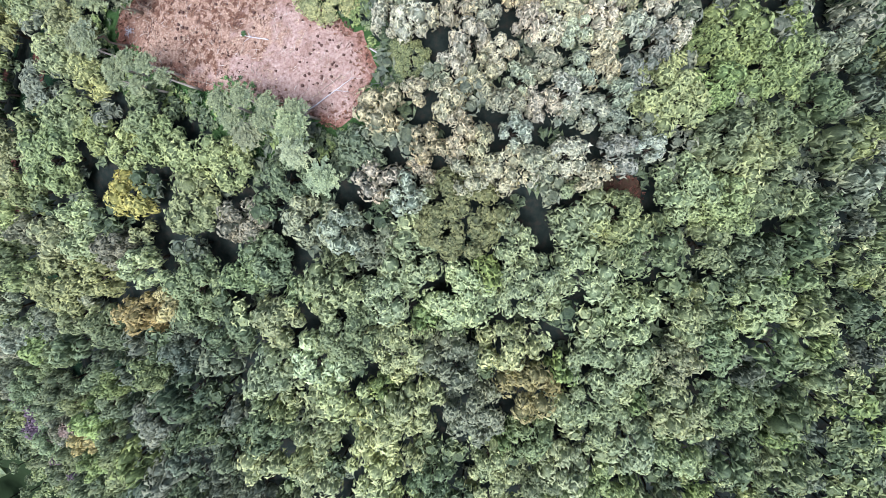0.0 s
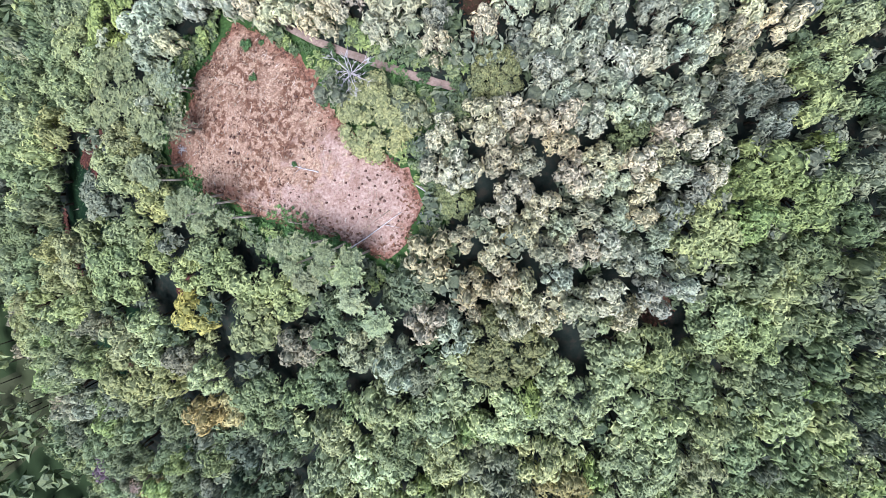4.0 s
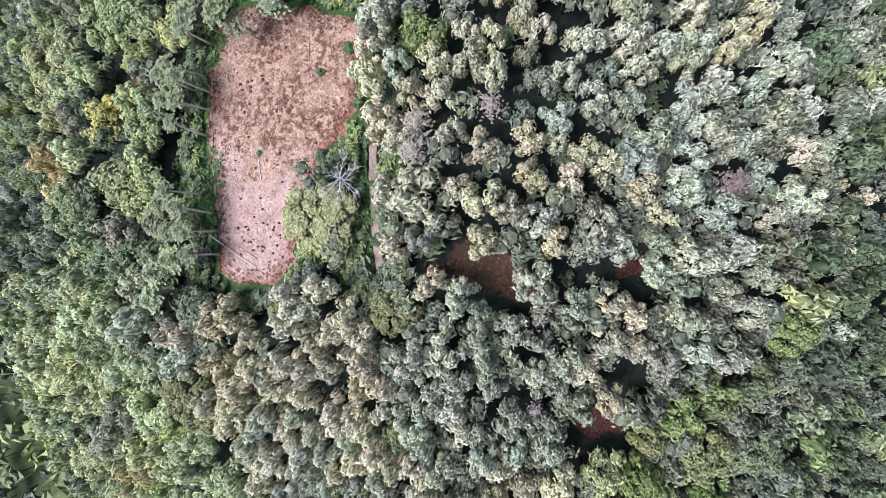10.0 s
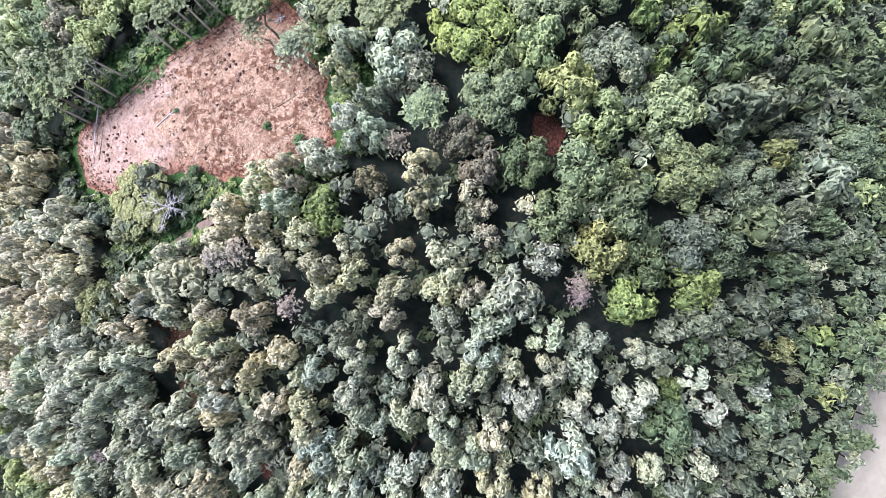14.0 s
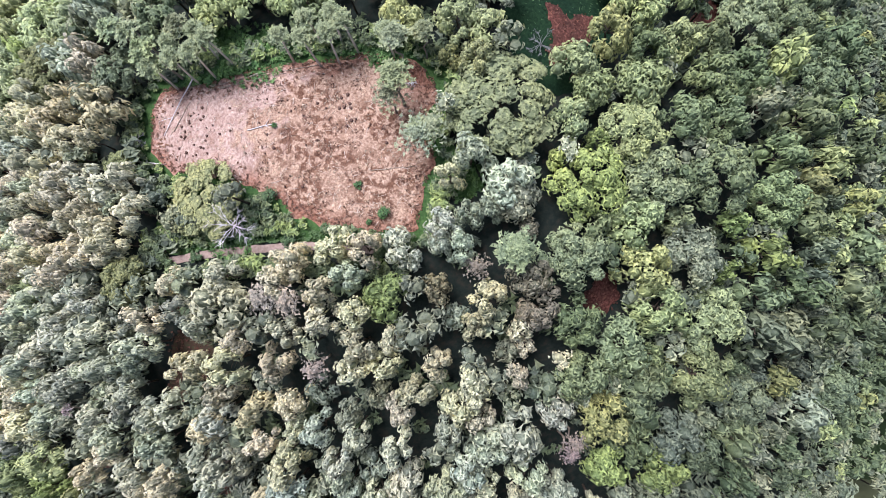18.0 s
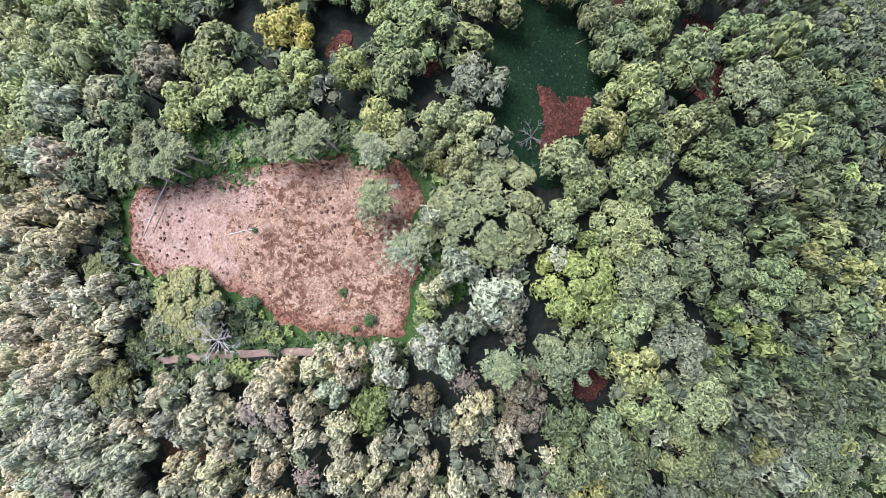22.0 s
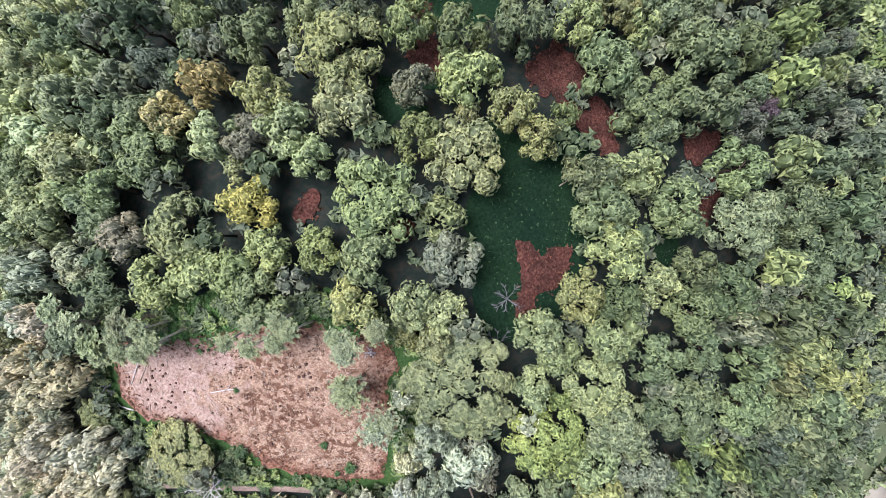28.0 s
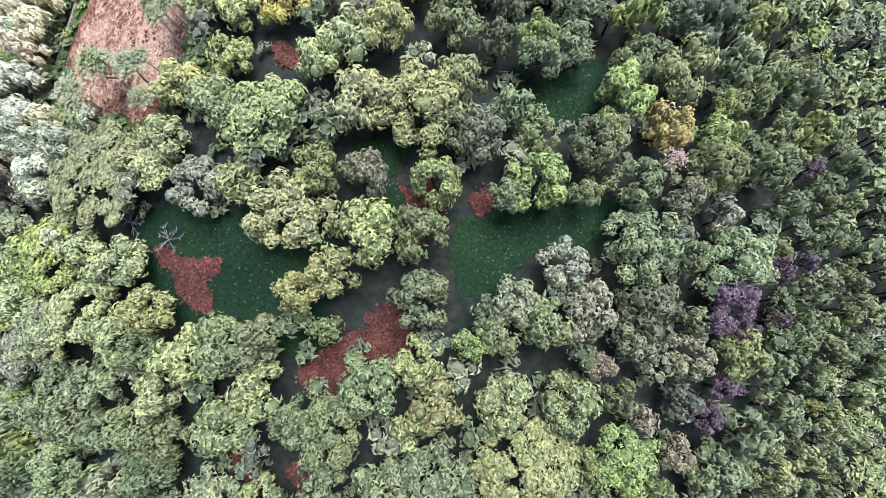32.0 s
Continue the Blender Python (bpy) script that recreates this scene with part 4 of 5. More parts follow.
tree("oak", -25.3, -19.5, 4.9)
tree("oak", -21.0, -25.3, 3.9)
tree("oak", -18.0, -39.3, 3.9)
tree("oak", 19.7, -45.0, 3.6)
tree("oak", 39.8, -11.4, 3.8)
tree("oak", 42.7, -24.9, 4.0)
tree("oak", 45.5, -33.3, 4.7)
tree("oak", 46.8, -11.9, 4.1)
tree("oak", 47.0, -42.7, 5.8)
tree("oak", 50.9, -25.0, 4.9)
tree("oak", 53.3, -33.6, 5.3)
tree("oak", 56.4, -43.5, 6.9)
tree("oaky", -105.2, 17.2, 5.2)
tree("oaky", -97.9, 32.2, 4.9)
tree("oaky", -85.8, 15.5, 4.2)
tree("oaky", -83.0, -12.3, 3.5)
tree("oaky", -81.8, 8.9, 3.8)
tree("oaky", -79.7, 24.3, 3.3)
tree("oaky", -76.0, 17.4, 4.2)
tree("oaky", -71.3, 29.0, 4.5)
tree("oaky", -70.5, 80.1, 6.4)
tree("oaky", -67.9, 64.5, 5.5)
tree("oaky", -66.9, 34.6, 5.0)
tree("oaky", -66.9, -11.0, 4.1)
tree("oaky", -63.5, 27.7, 3.1)
tree("oaky", -62.8, 23.7, 3.7)
tree("oaky", -62.2, -19.9, 3.7)
tree("oaky", -61.8, 46.5, 4.3)
tree("oaky", -60.4, 59.8, 4.5)
tree("oaky", -58.5, 30.3, 3.1)
tree("oaky", -47.1, 4.4, 3.7)
tree("oaky", -36.8, -33.2, 3.2)
tree("oaky", -29.6, -0.0, 3.6)
tree("oaky", 18.9, -37.9, 3.5)
tree("oaky", 28.3, -45.3, 3.8)
tree("oaky", 32.7, -11.7, 4.4)
tree("oaky", 37.7, -20.3, 3.8)
tree("oaky", 38.2, -33.1, 4.4)
tree("oaky", 39.0, -40.3, 4.3)
tree("oaky", 47.5, -18.6, 4.8)
tree("pale", -60.6, 52.9, 4.4)
tree("pale", -53.3, -19.9, 5.6)
tree("pale", -50.2, 18.6, 2.7)
tree("pale", -43.1, -18.8, 3.4)
tree("pale", -42.4, 9.7, 3.2)
tree("yo", -103.5, 57.4, 6.5)
tree("yo", -99.9, 49.5, 6.6)
tree("yo", -95.2, 52.4, 5.3)
tree("yo", -71.6, -0.3, 3.0)
tree("yo", -70.5, -4.9, 3.4)
tree("yo", -58.5, -6.7, 3.6)
tree("blue", -85.2, -38.6, 3.6)
tree("blue", -81.6, -40.7, 4.3)
tree("brown", -99.7, -40.8, 2.5)
tree("brown", -87.0, -33.6, 2.2)
tree("brown", -32.1, 45.0, 2.3)
tree("bush", -7.9, 21.2, 5.4)
tree("bush", 2.8, 10.7, 2.5)
tree("con", -44.1, 44.5, 3.1)
tree("dark", -2.8, -1.7, 3.8)
tree("dense", -97.2, -21.4, 6.5)
tree("dry", -38.5, 44.3, 2.2)
tree("dry", -14.3, 38.9, 2.7)
tree("dry", -13.4, 48.1, 2.3)
tree("dry", -11.2, 37.2, 3.0)
tree("grey", -88.4, -45.1, 3.5)
tree("grey", -80.8, -33.7, 3.8)
tree("grey", -78.0, -25.3, 3.3)
tree("grey", -74.7, -32.6, 3.5)
tree("grey", -68.4, -48.9, 2.9)
tree("grey", -58.3, -26.6, 3.3)
tree("lime", -109.7, 6.3, 4.4)
tree("lime", -98.9, -33.5, 4.8)
tree("lime", -81.6, -19.1, 2.4)
tree("lime", -64.3, -32.1, 4.3)
tree("lime", -61.4, -55.8, 3.8)
tree("lime", -55.1, -44.8, 3.9)
tree("lime", -46.3, -36.0, 2.9)
tree("oak", -102.8, -45.0, 4.3)
tree("oak", -98.7, -49.7, 4.3)
tree("oak", -96.8, -55.2, 4.0)
tree("oak", -97.3, -2.6, 4.4)
tree("oak", -96.6, -8.6, 5.5)
tree("oak", -95.8, 4.7, 4.1)
tree("oak", -91.3, -55.2, 3.4)
tree("oak", -90.9, -28.5, 4.0)
tree("oak", -88.2, 1.7, 5.4)
tree("oak", -86.8, 5.8, 3.2)
tree("oak", -81.5, -22.4, 2.7)
tree("oak", -81.3, -28.4, 3.4)
tree("oak", -76.8, -54.4, 5.1)
tree("oak", -73.7, -41.9, 5.2)
tree("oak", -71.3, -62.8, 2.9)
tree("oak", -66.2, -43.6, 3.8)
tree("oak", -65.4, -54.2, 4.2)
tree("oak", -65.5, -27.9, 2.6)
tree("oak", -65.7, 84.0, 4.3)
tree("oak", -62.1, -63.9, 3.7)
tree("oak", -61.0, -39.1, 3.4)
tree("oak", -58.8, -33.4, 2.9)
tree("oak", -56.7, -61.6, 3.7)
tree("oak", -55.8, -69.4, 4.4)
tree("oak", -56.6, 79.1, 4.5)
tree("oak", -53.3, -65.8, 4.3)
tree("oak", -51.4, -47.5, 3.3)
tree("oak", -52.5, -60.7, 4.1)
tree("oak", -49.3, -36.1, 2.9)
tree("oak", -48.3, -40.0, 2.9)
tree("oak", 44.3, 75.1, 4.6)
tree("oak", 46.0, 65.7, 5.0)
tree("oak", 49.7, 4.4, 4.1)
tree("oaky", -89.1, -51.7, 3.7)
tree("oaky", -88.9, -21.0, 3.9)
tree("oaky", -66.8, -37.1, 2.0)
tree("oaky", -59.6, -41.9, 2.8)
tree("ora", -59.6, -49.6, 3.3)
tree("pale", -88.2, -12.9, 4.0)
tree("pine", -37.5, 60.1, 1.9)
tree("pine", -31.5, 58.9, 3.1)
tree("pine", -28.6, 54.0, 2.3)
tree("pine", 12.5, 78.8, 2.4)
tree("pink", -64.5, -48.5, 1.8)
tree("pink", -40.0, 73.5, 2.1)
tree("pink", 6.2, 74.8, 2.7)
tree("pink", 26.4, 38.9, 1.3)
tree("purple", -105.4, 9.0, 1.9)
tree("purple", -96.0, -45.6, 2.5)
tree("purple", -92.9, -48.9, 2.1)
tree("purple", -85.9, -53.1, 2.4)
tree("purple", -85.5, -58.6, 1.7)
tree("purple", -84.7, -50.0, 2.0)
tree("purple", -81.7, -52.6, 3.5)
tree("purple", -79.1, -59.5, 2.5)
tree("purple", -78.8, -64.4, 2.2)
tree("purple", -66.5, -68.7, 2.1)
tree("sil", -46.8, 35.5, 3.8)
tree("sil", -40.3, 38.0, 2.1)
tree("sil", -35.4, 40.0, 1.9)
tree("sil", -29.7, 67.4, 3.7)
tree("wisp", -38.5, 26.1, 3.5)
tree("wisp", -37.0, 19.8, 3.1)
tree("yo", -97.6, -60.6, 1.9)

# ---- the rest of the wood ----
fill = random.Random(5)
NAMED = list(PLACED)
CELL = {}


def note(x, y, r):
    CELL.setdefault((int(x // 8), int(y // 8)), []).append((x, y, r))


def is_free(x, y, r, tight):
    i, j = int(x // 8), int(y // 8)
    for a in (i - 2, i - 1, i, i + 1, i + 2):
        for b in (j - 2, j - 1, j, j + 1, j + 2):
            for px, py, pr in CELL.get((a, b), ()):
                if math.hypot(x - px, y - py) < tight * (r + pr):
                    return False
    return True


for x, y, r, k in NAMED:
    note(x, y, r)


def open_ground(x, y, r):
    """True where crowns must not close over the clearing, the path or a glade."""
    if inside(x, y, OUTLINE) or edge_distance(x, y, OUTLINE) < 0.85 * r + 0.4:
        return True
    if edge_distance(x, y, TRACK[:6] + TRACK[5::-1]) < 1.3 * r + 0.6:
        return True
    if any(math.hypot(x - hx, y - hy) < 3.0 + 0.5 * r for hx, hy, *_ in HOUSES) or edge_distance(x, y, LANE + LANE[::-1]) < 1.6 + 0.5 * r:
        return True
    if any(inside(x, y, f) for f in FIELDS) or inside(x, y, YARD) or inside(x, y, APRON):
        return True
    if inside(x, y, STRIP) or edge_distance(x, y, STRIP) < 0.95 * r:
        return True
    if any(inside(x, y, g) or edge_distance(x, y, g) < 0.85 * r + 0.3 for g in GLADES):
        return True
    return any(math.hypot(x - gx, y - gy) < gr + 0.55 * r for gx, gy, gr in GAPS)


def kind_near(x, y):
    """What grows nearby decides what else grows here; far slopes get darker kinds, which paints lens vignetting into
    the leaves.
    """
    far = outward(x, y)
    # Share of slope trees dimmed by kind to paint the vignetting.
    dim_share = 0.5 if y > 66 or (x > 35 and y > 12) or (x < -92 and y > 12) else 0.25
    if ((far > 0.66 or y > 78) and fill.random() < dim_share and not (x < -50 and y < 5)) or (-48 < x < -22 and y < -14 and fill.random() < 0.5):
        return fill.choice(["dark", "dark", "blue", "blue", "grey"])
    if -60 < x < -18 and -16 < y < 6:
        return fill.choice(["oaky", "yo", "pale", "oaky", "oak"])
    if x > -22 and y < -8:
        return fill.choice(["fair", "fair", "oaky", "oak", "lime"] if x < 32 else ["lime", "oaky", "oak", "oaky", "dark"])
    near = sorted(((px - x) ** 2 + (py - y) ** 2, k) for px, py, _, k in NAMED)[:5]
    if near[0][0] > 30 ** 2:
        return fill.choice(["oak", "oaky", "oaky", "dark", "oak"])
    k = fill.choice(near)[1]
    if k in ("oak", "dark") and fill.random() < 0.3:
        return fill.choice(["oaky", "oaky", "lime", "yo"])
    return {"yo": "oaky", "yel": "oak", "ora": "oaky", "dry": "pine", "pink": "sil", "bush": "oak", "wisp": "con", "dense": "oak", "purple": "oak"}.get(k, k)


SIZE = {"pine": 2.7, "sil": 2.9, "con": 3.0, "pale": 3.4, "lime": 4.0, "brown": 3.4}
FILL = []
for tries, tight, shrink in ((24000, 0.92, 1.0), (16000, 0.8, 0.66), (14000, 0.66, 0.6)):
    for _ in range(tries):
        x, y = fill.uniform(-192, 145), fill.uniform(-165, 178)
        far = outward(x, y)
        if far > 2.5 or (far > 1.4 and shrink < 1):
            continue
        k = kind_near(x, y)
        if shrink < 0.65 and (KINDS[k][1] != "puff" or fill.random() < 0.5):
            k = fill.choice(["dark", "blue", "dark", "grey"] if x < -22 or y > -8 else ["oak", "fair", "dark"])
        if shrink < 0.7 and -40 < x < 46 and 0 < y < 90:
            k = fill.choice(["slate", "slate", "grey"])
        r = SIZE.get(k, 4.2) * fill.uniform(0.8, 1.2) * shrink
        wide = r * dwarfed(x, y) if far < 1.6 else 1.4 * r
        if is_free(x, y, wide, tight * (0.84 if shrink < 0.7 and -8 < x < 46 and -4 < y < 90 else 1.0) * (0.92 if KINDS[k][1] == "puff" and far < 0.95 else 1.0) * (0.8 if far > 1.6 else 0.74 if far > 0.95 else 0.84 if far > 0.75 else 0.92 if x < -48 and y > -15 else 0.84 if x > -22 and y < -8 else 0.93)) and not open_ground(x, y, wide):
            note(x, y, wide)
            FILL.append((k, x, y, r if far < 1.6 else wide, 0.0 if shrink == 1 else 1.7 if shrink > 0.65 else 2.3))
CORE, REST = [], []
for k, x, y, r, lower in FILL:
    (REST if lower > 2 or outward(x, y) > 1.02 else CORE).append((k, x, y, r, lower))
for k, x, y, r, lower in CORE:
    tree(k, x, y, r, lower)

# the outer woods, joined
LIGHT = {"broad": [crown(120 + s, 5, 6, 0.23, 0.62, 0.44, 1.0, petals=3) for s in range(5)], "puff": [crown(140 + s, 5, 6, 0.23, 0.6, 0.44, 1.1, petals=3) for s in range(5)]}

UNDERWOOD = [crown(170 + s, 5, 9, 0.155, 0.62, 0.42, 1.0, petals=3) for s in range(4)]
DISTANT = [crown(150 + s, 3, 3, 0.38, 0.6, 0.52, 0.8, petals=3) for s in range(5)]


def outer_wood(name, chosen, label):
    """Trees that the camera never passes near, as one object."""
    vs, qs, ts, cs, hs, count = [], [], [], [], [], 0
    for k, x, y, r, lower in chosen:
        colour, fam, _ = KINDS[k]
        fam = "puff" if fam in ("puff", "needle", "wisp", "dry") else "broad"
        far = outward(x, y)
        v, q, t, ch = fill.choice(DISTANT if far > 1.6 else UNDERWOOD if lower > 2 and far < 0.9 else LIGHT[fam])
        r *= dwarfed(x, y) if far < 1.6 else 1.0
        up = upright(x, y, 0.6)
        a = fill.uniform(0, 6.28)
        turn = np.array((Vector((0, 0, 1)).rotation_difference(up).to_matrix() @ Matrix.Rotation(a, 3, "Z")))
        top = canopy(x, y) - 1.0 + fill.uniform(-0.8, 0.6) - lower
        top = max(top, ground(x, y) + 5)
        w = (v * np.array([r, r, 1.05 * r])) @ turn.T + np.array([x, y, top])
        g = ground(x, y)
        tv, tf = limb([(x - up.x * (top - g), y - up.y * (top - g), g - 0.2), (x, y, top)], [0.22, 0.12], 4)
        c = fill.uniform(0.85, 1.15)
        vs += [w]
        qs.append(q + count)
        ts.append(t + count)
        c *= 0.95
        cs.append(np.tile([colour[0] * c, colour[1] * c, colour[2] * c, 1.0], (len(w), 1)))
        hs.append(ch)
        count += len(w)
        vs.append(np.array(tv))
        qs.append(np.array([t for a, b, c, d in tf for t in ((a, b, c), (a, c, d))]) + count)
        cs.append(np.tile([0.06, 0.045, 0.035, 1.0], (len(tv), 1)))
        hs.append(np.zeros(len(tv)))
        count += len(tv)
    v, q, t = np.concatenate(vs).astype(np.float32), np.concatenate(qs), np.concatenate(ts)
    me = bpy.data.meshes.new(name)
    me.vertices.add(len(v))
    me.vertices.foreach_set("co", v.ravel())
    me.loops.add(3 * len(q) + 3 * len(t))
    me.loops.foreach_set("vertex_index", np.concatenate([q.ravel(), t.ravel()]).astype(np.int32))
    me.polygons.add(len(q) + len(t))
    me.polygons.foreach_set("loop_start", 3 * np.arange(len(q) + len(t)).astype(np.int32))
    me.update(calc_edges=True)
    me.materials.append(LEAF_FAR)
    me.polygons.foreach_set("use_smooth", np.zeros(len(q) + len(t), bool))
    me.attributes.new("tuft_shade", "FLOAT", "POINT").data.foreach_set("value", np.concatenate(hs).astype(np.float32))
    me.attributes.new("leaf_colour", "FLOAT_COLOR", "POINT").data.foreach_set("color", np.concatenate(cs).astype(np.float32).ravel())
    return tagged(new(name, me), label, "woodland", kind="stuff")


for name, test, label in (("outer_pine_wood", lambda k: KINDS[k][1] in ("puff", "needle"), "far pine wood of pale grey-green clumped crowns"),
                          ("outer_oak_wood", lambda k: KINDS[k][1] not in ("puff", "needle"), "far broadleaf wood of rounded green crowns on the slopes")):
    chosen = [a for a in REST if test(a[0])]
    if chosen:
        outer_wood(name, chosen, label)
# ---- undergrowth between the stems ----
low = random.Random(21)


def scatter_stuff(name, spots, material, label, category, blades, size, lift, seed):
    """Many small tufts of leaves standing on the ground, as one object."""
    rng = np.random.default_rng(seed)
    c = np.array([(x, y, ground(x, y) + lift * low.uniform(0.3, 1.0)) for x, y in spots])
    v, q, ch = tufts_on(rng, c, np.tile([0.0, 0.0, 1.0], (len(c), 1)) + 0.45 * rng.normal(size=(len(c), 3)), size, blades, 0.5)
    me = bpy.data.meshes.new(name)
    me.from_pydata(v.tolist(), [], q.tolist())
    me.materials.append(material)
    me.attributes.new("tuft_shade", "FLOAT", "POINT").data.foreach_set("value", ch.astype(np.float32))
    ob = new(name, me)
    return tagged(ob, label, category, kind="stuff")


def tinted(ob, colour):
    ob.color = (*colour, 1)
    return ob


def spots_in(poly, n, keep=lambda x, y: True):
    xs, ys = [a for a, _ in poly], [b for _, b in poly]
    out = []
    while len(out) < n:
        x, y = low.uniform(min(xs), max(xs)), low.uniform(min(ys), max(ys))
        if inside(x, y, poly) and keep(x, y):
            out.append((x, y))
    return out


MOUND = [crown(160 + s, 3, 4, 0.36, 0.6, 0.45, 0.75, petals=3) for s in range(4)]
UNDER = []
for _ in range(1000):
    x, y = low.uniform(-112, 62), low.uniform(-62, 95)
    if not open_ground(x, y, 0.6):
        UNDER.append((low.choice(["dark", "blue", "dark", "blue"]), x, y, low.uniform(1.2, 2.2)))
for _ in range(9000):
    x, y = low.uniform(-62, 14), low.uniform(-12, 52)
    d = min(edge_distance(x, y, OUTLINE), edge_distance(x, y, TRACK + TRACK[::-1]) - 0.3)
    if 0.7 < d < 4.0 and not inside(x, y, OUTLINE) and len(UNDER) < 1500 and edge_distance(x, y, TRACK + TRACK[::-1]) > 1.6:
        UNDER.append((low.choice(["oak", "dark", "dark", "lime"]), x, y, min(d * 0.8, low.uniform(0.6, 1.4))))


def undergrowth():
    vs, qs, ts, cs, hs, count = [], [], [], [], [], 0
    for k, x, y, r in UNDER:
        colour = KINDS[k][0]
        v, q, t, ch = low.choice(MOUND)
        w = v * np.array([r, r, 0.6 * r]) + np.array([x, y, ground(x, y) + low.uniform(0.4, 1.3) * r])
        vs.append(w)
        qs.append(q + count)
        ts.append(t + count)
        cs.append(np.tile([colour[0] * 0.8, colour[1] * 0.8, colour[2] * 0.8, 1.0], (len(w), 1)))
        hs.append(ch)
        count += len(w)
    me = bpy.data.meshes.new("undergrowth")
    me.from_pydata(np.concatenate(vs).tolist(), [], np.concatenate(qs).tolist() + np.concatenate(ts).tolist())
    me.materials.append(LEAF_FAR)
    me.attributes.new("leaf_colour", "FLOAT_COLOR", "POINT").data.foreach_set("color", np.concatenate(cs).astype(np.float32).ravel())
    me.attributes.new("tuft_shade", "FLOAT", "POINT").data.foreach_set("value", np.concatenate(hs).astype(np.float32))
    return tagged(new("undergrowth", me), "low dark green undergrowth between the stems", "undergrowth", kind="stuff")


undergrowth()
patch("bramble_floor", STRIP, SCRUB, "strip of dense green bramble along the felled edge", "bramble", 0.4, 0.1, 1.8)
tinted(scatter_stuff("bramble", spots_in(STRIP, 1500), LEAF, "dense low green bramble leaves along the clearing", "bramble", 5, 0.34, 0.5, 31), (0.13, 0.25, 0.085))
VERGE = [(-2.85, 17.65), (-6.84, 18.25), (-12.48, 21.34), (-16.01, 25.97), (-19.54, 30.11), (-26.02, 35.12), (-25.04, 35.28), (-16.95, 31.39), (-8.68, 28.36), (0.32, 25.39), (2.71, 21.72)]
patch("bramble_floor", VERGE, SCRUB, "green weedy verge between clearing and path", "bramble", 0.4, 0.1, 2.2)
tinted(scatter_stuff("verge_weeds", spots_in(VERGE, 900, lambda x, y: edge_distance(x, y, TRACK + TRACK[::-1]) > 0.75), LEAF, "low green weeds beside the path", "weeds", 5, 0.3, 0.5, 32), (0.1, 0.17, 0.07))
tinted(scatter_stuff("bracken", spots_in(OUTLINE, 1100, lambda x, y: edge_distance(x, y, OUTLINE) < 3.0 * low.random() ** 2 + 0.3), LEAF, "rust-brown dead bracken fringing the clearing", "bracken", 5, 0.22, 0.25, 33), (0.2, 0.1, 0.07))
tinted(scatter_stuff("straw", spots_in(OUTLINE, 1500, lambda x, y: noise.noise((x * 0.3, y * 0.3, 2.0)) > -0.05), LEAF, "dry straw-coloured tufts lying on the soil", "dry grass", 3, 0.2, 0.12, 34), (0.47, 0.36, 0.29))
tinted(scatter_stuff("fallen_fern", spots_in(OUTLINE, 1500, lambda x, y: noise.noise((x * 0.45, y * 0.45, 7.0)) > 0.12 and (x - DRIFT[0]) * DRIFT[2] + (y - DRIFT[1]) * DRIFT[3] > -2), LEAF, "dark red-brown withered fern on the soil", "bracken", 5, 0.2, 0.1, 35), (0.13, 0.062, 0.048))
FERN_SPOTS, GRASS_SPOTS, WEED_SPOTS = [], [], []
for n, (x, y, r) in enumerate(GAPS):
    for _ in range(int({"heath": 42, "scrub": 60}.get(FLOOR_OF[n], 14) * r)):
        a, d = low.uniform(0, 6.28), r * 1.1 * math.sqrt(low.random())
        (FERN_SPOTS if FLOOR_OF[n] in ("fern", "heath") else GRASS_SPOTS if FLOOR_OF[n] == "grass" else WEED_SPOTS if FLOOR_OF[n] == "scrub" else []).append((x + d * math.cos(a), y + d * math.sin(a)))
for poly in CARPETS:
    FERN_SPOTS += [(x + low.gauss(0, 0.5), y + low.gauss(0, 0.5)) for x, y in spots_in(poly, 170)]
for poly in GLADES:
    GRASS_SPOTS += spots_in(poly, 260)
tinted(scatter_stuff("glade_weeds", WEED_SPOTS, LEAF, "dense green bramble and weeds between pines", "bramble", 5, 0.32, 0.5, 38), (0.12, 0.22, 0.08))
tinted(scatter_stuff("dead_fern", FERN_SPOTS, LEAF, "tangle of rust-red dead fern", "bracken", 5, 0.26, 0.3, 36), (0.15, 0.062, 0.045))
tinted(scatter_stuff("meadow_tufts", GRASS_SPOTS, LEAF, "scattered tufts of dark green meadow grass", "grass", 4, 0.2, 0.15, 37), (0.06, 0.12, 0.055))


# ---- the clearing ----
def stump_meshes(seed):
    rng = random.Random(seed)
    vs, fs, n = [], [], 10
    for z, r in ((-0.1, 1.35), (0.25, 1.08), (0.9, 1.0), (1.0, 0.93)):
        for k in range(n):
            w = 2 * math.pi * k / n
            q = r * (1 + 0.13 * math.sin(3 * w + seed) + rng.uniform(-0.06, 0.06))
            vs.append((q * math.cos(w), q * math.sin(w), z))
    for i in range(3):
        for k in range(n):
            fs.append((i * n + k, i * n + (k + 1) % n, (i + 1) * n + (k + 1) % n, (i + 1) * n + k))
    body = mesh_of("stump_body", vs, fs, STUMP)
    face = mesh_of("stump_face", [(0.92 * vs[3 * n + k][0], 0.92 * vs[3 * n + k][1], 1.0 + 0.03 * math.sin(k)) for k in range(n)] + [vs[3 * n + k] for k in range(n)],
                   [tuple(range(n))] + [(k, n + k, n + (k + 1) % n, (k + 1) % n) for k in range(n)], STUMP)
    return body, face


STUMPS = [stump_meshes(s) for s in range(4)]


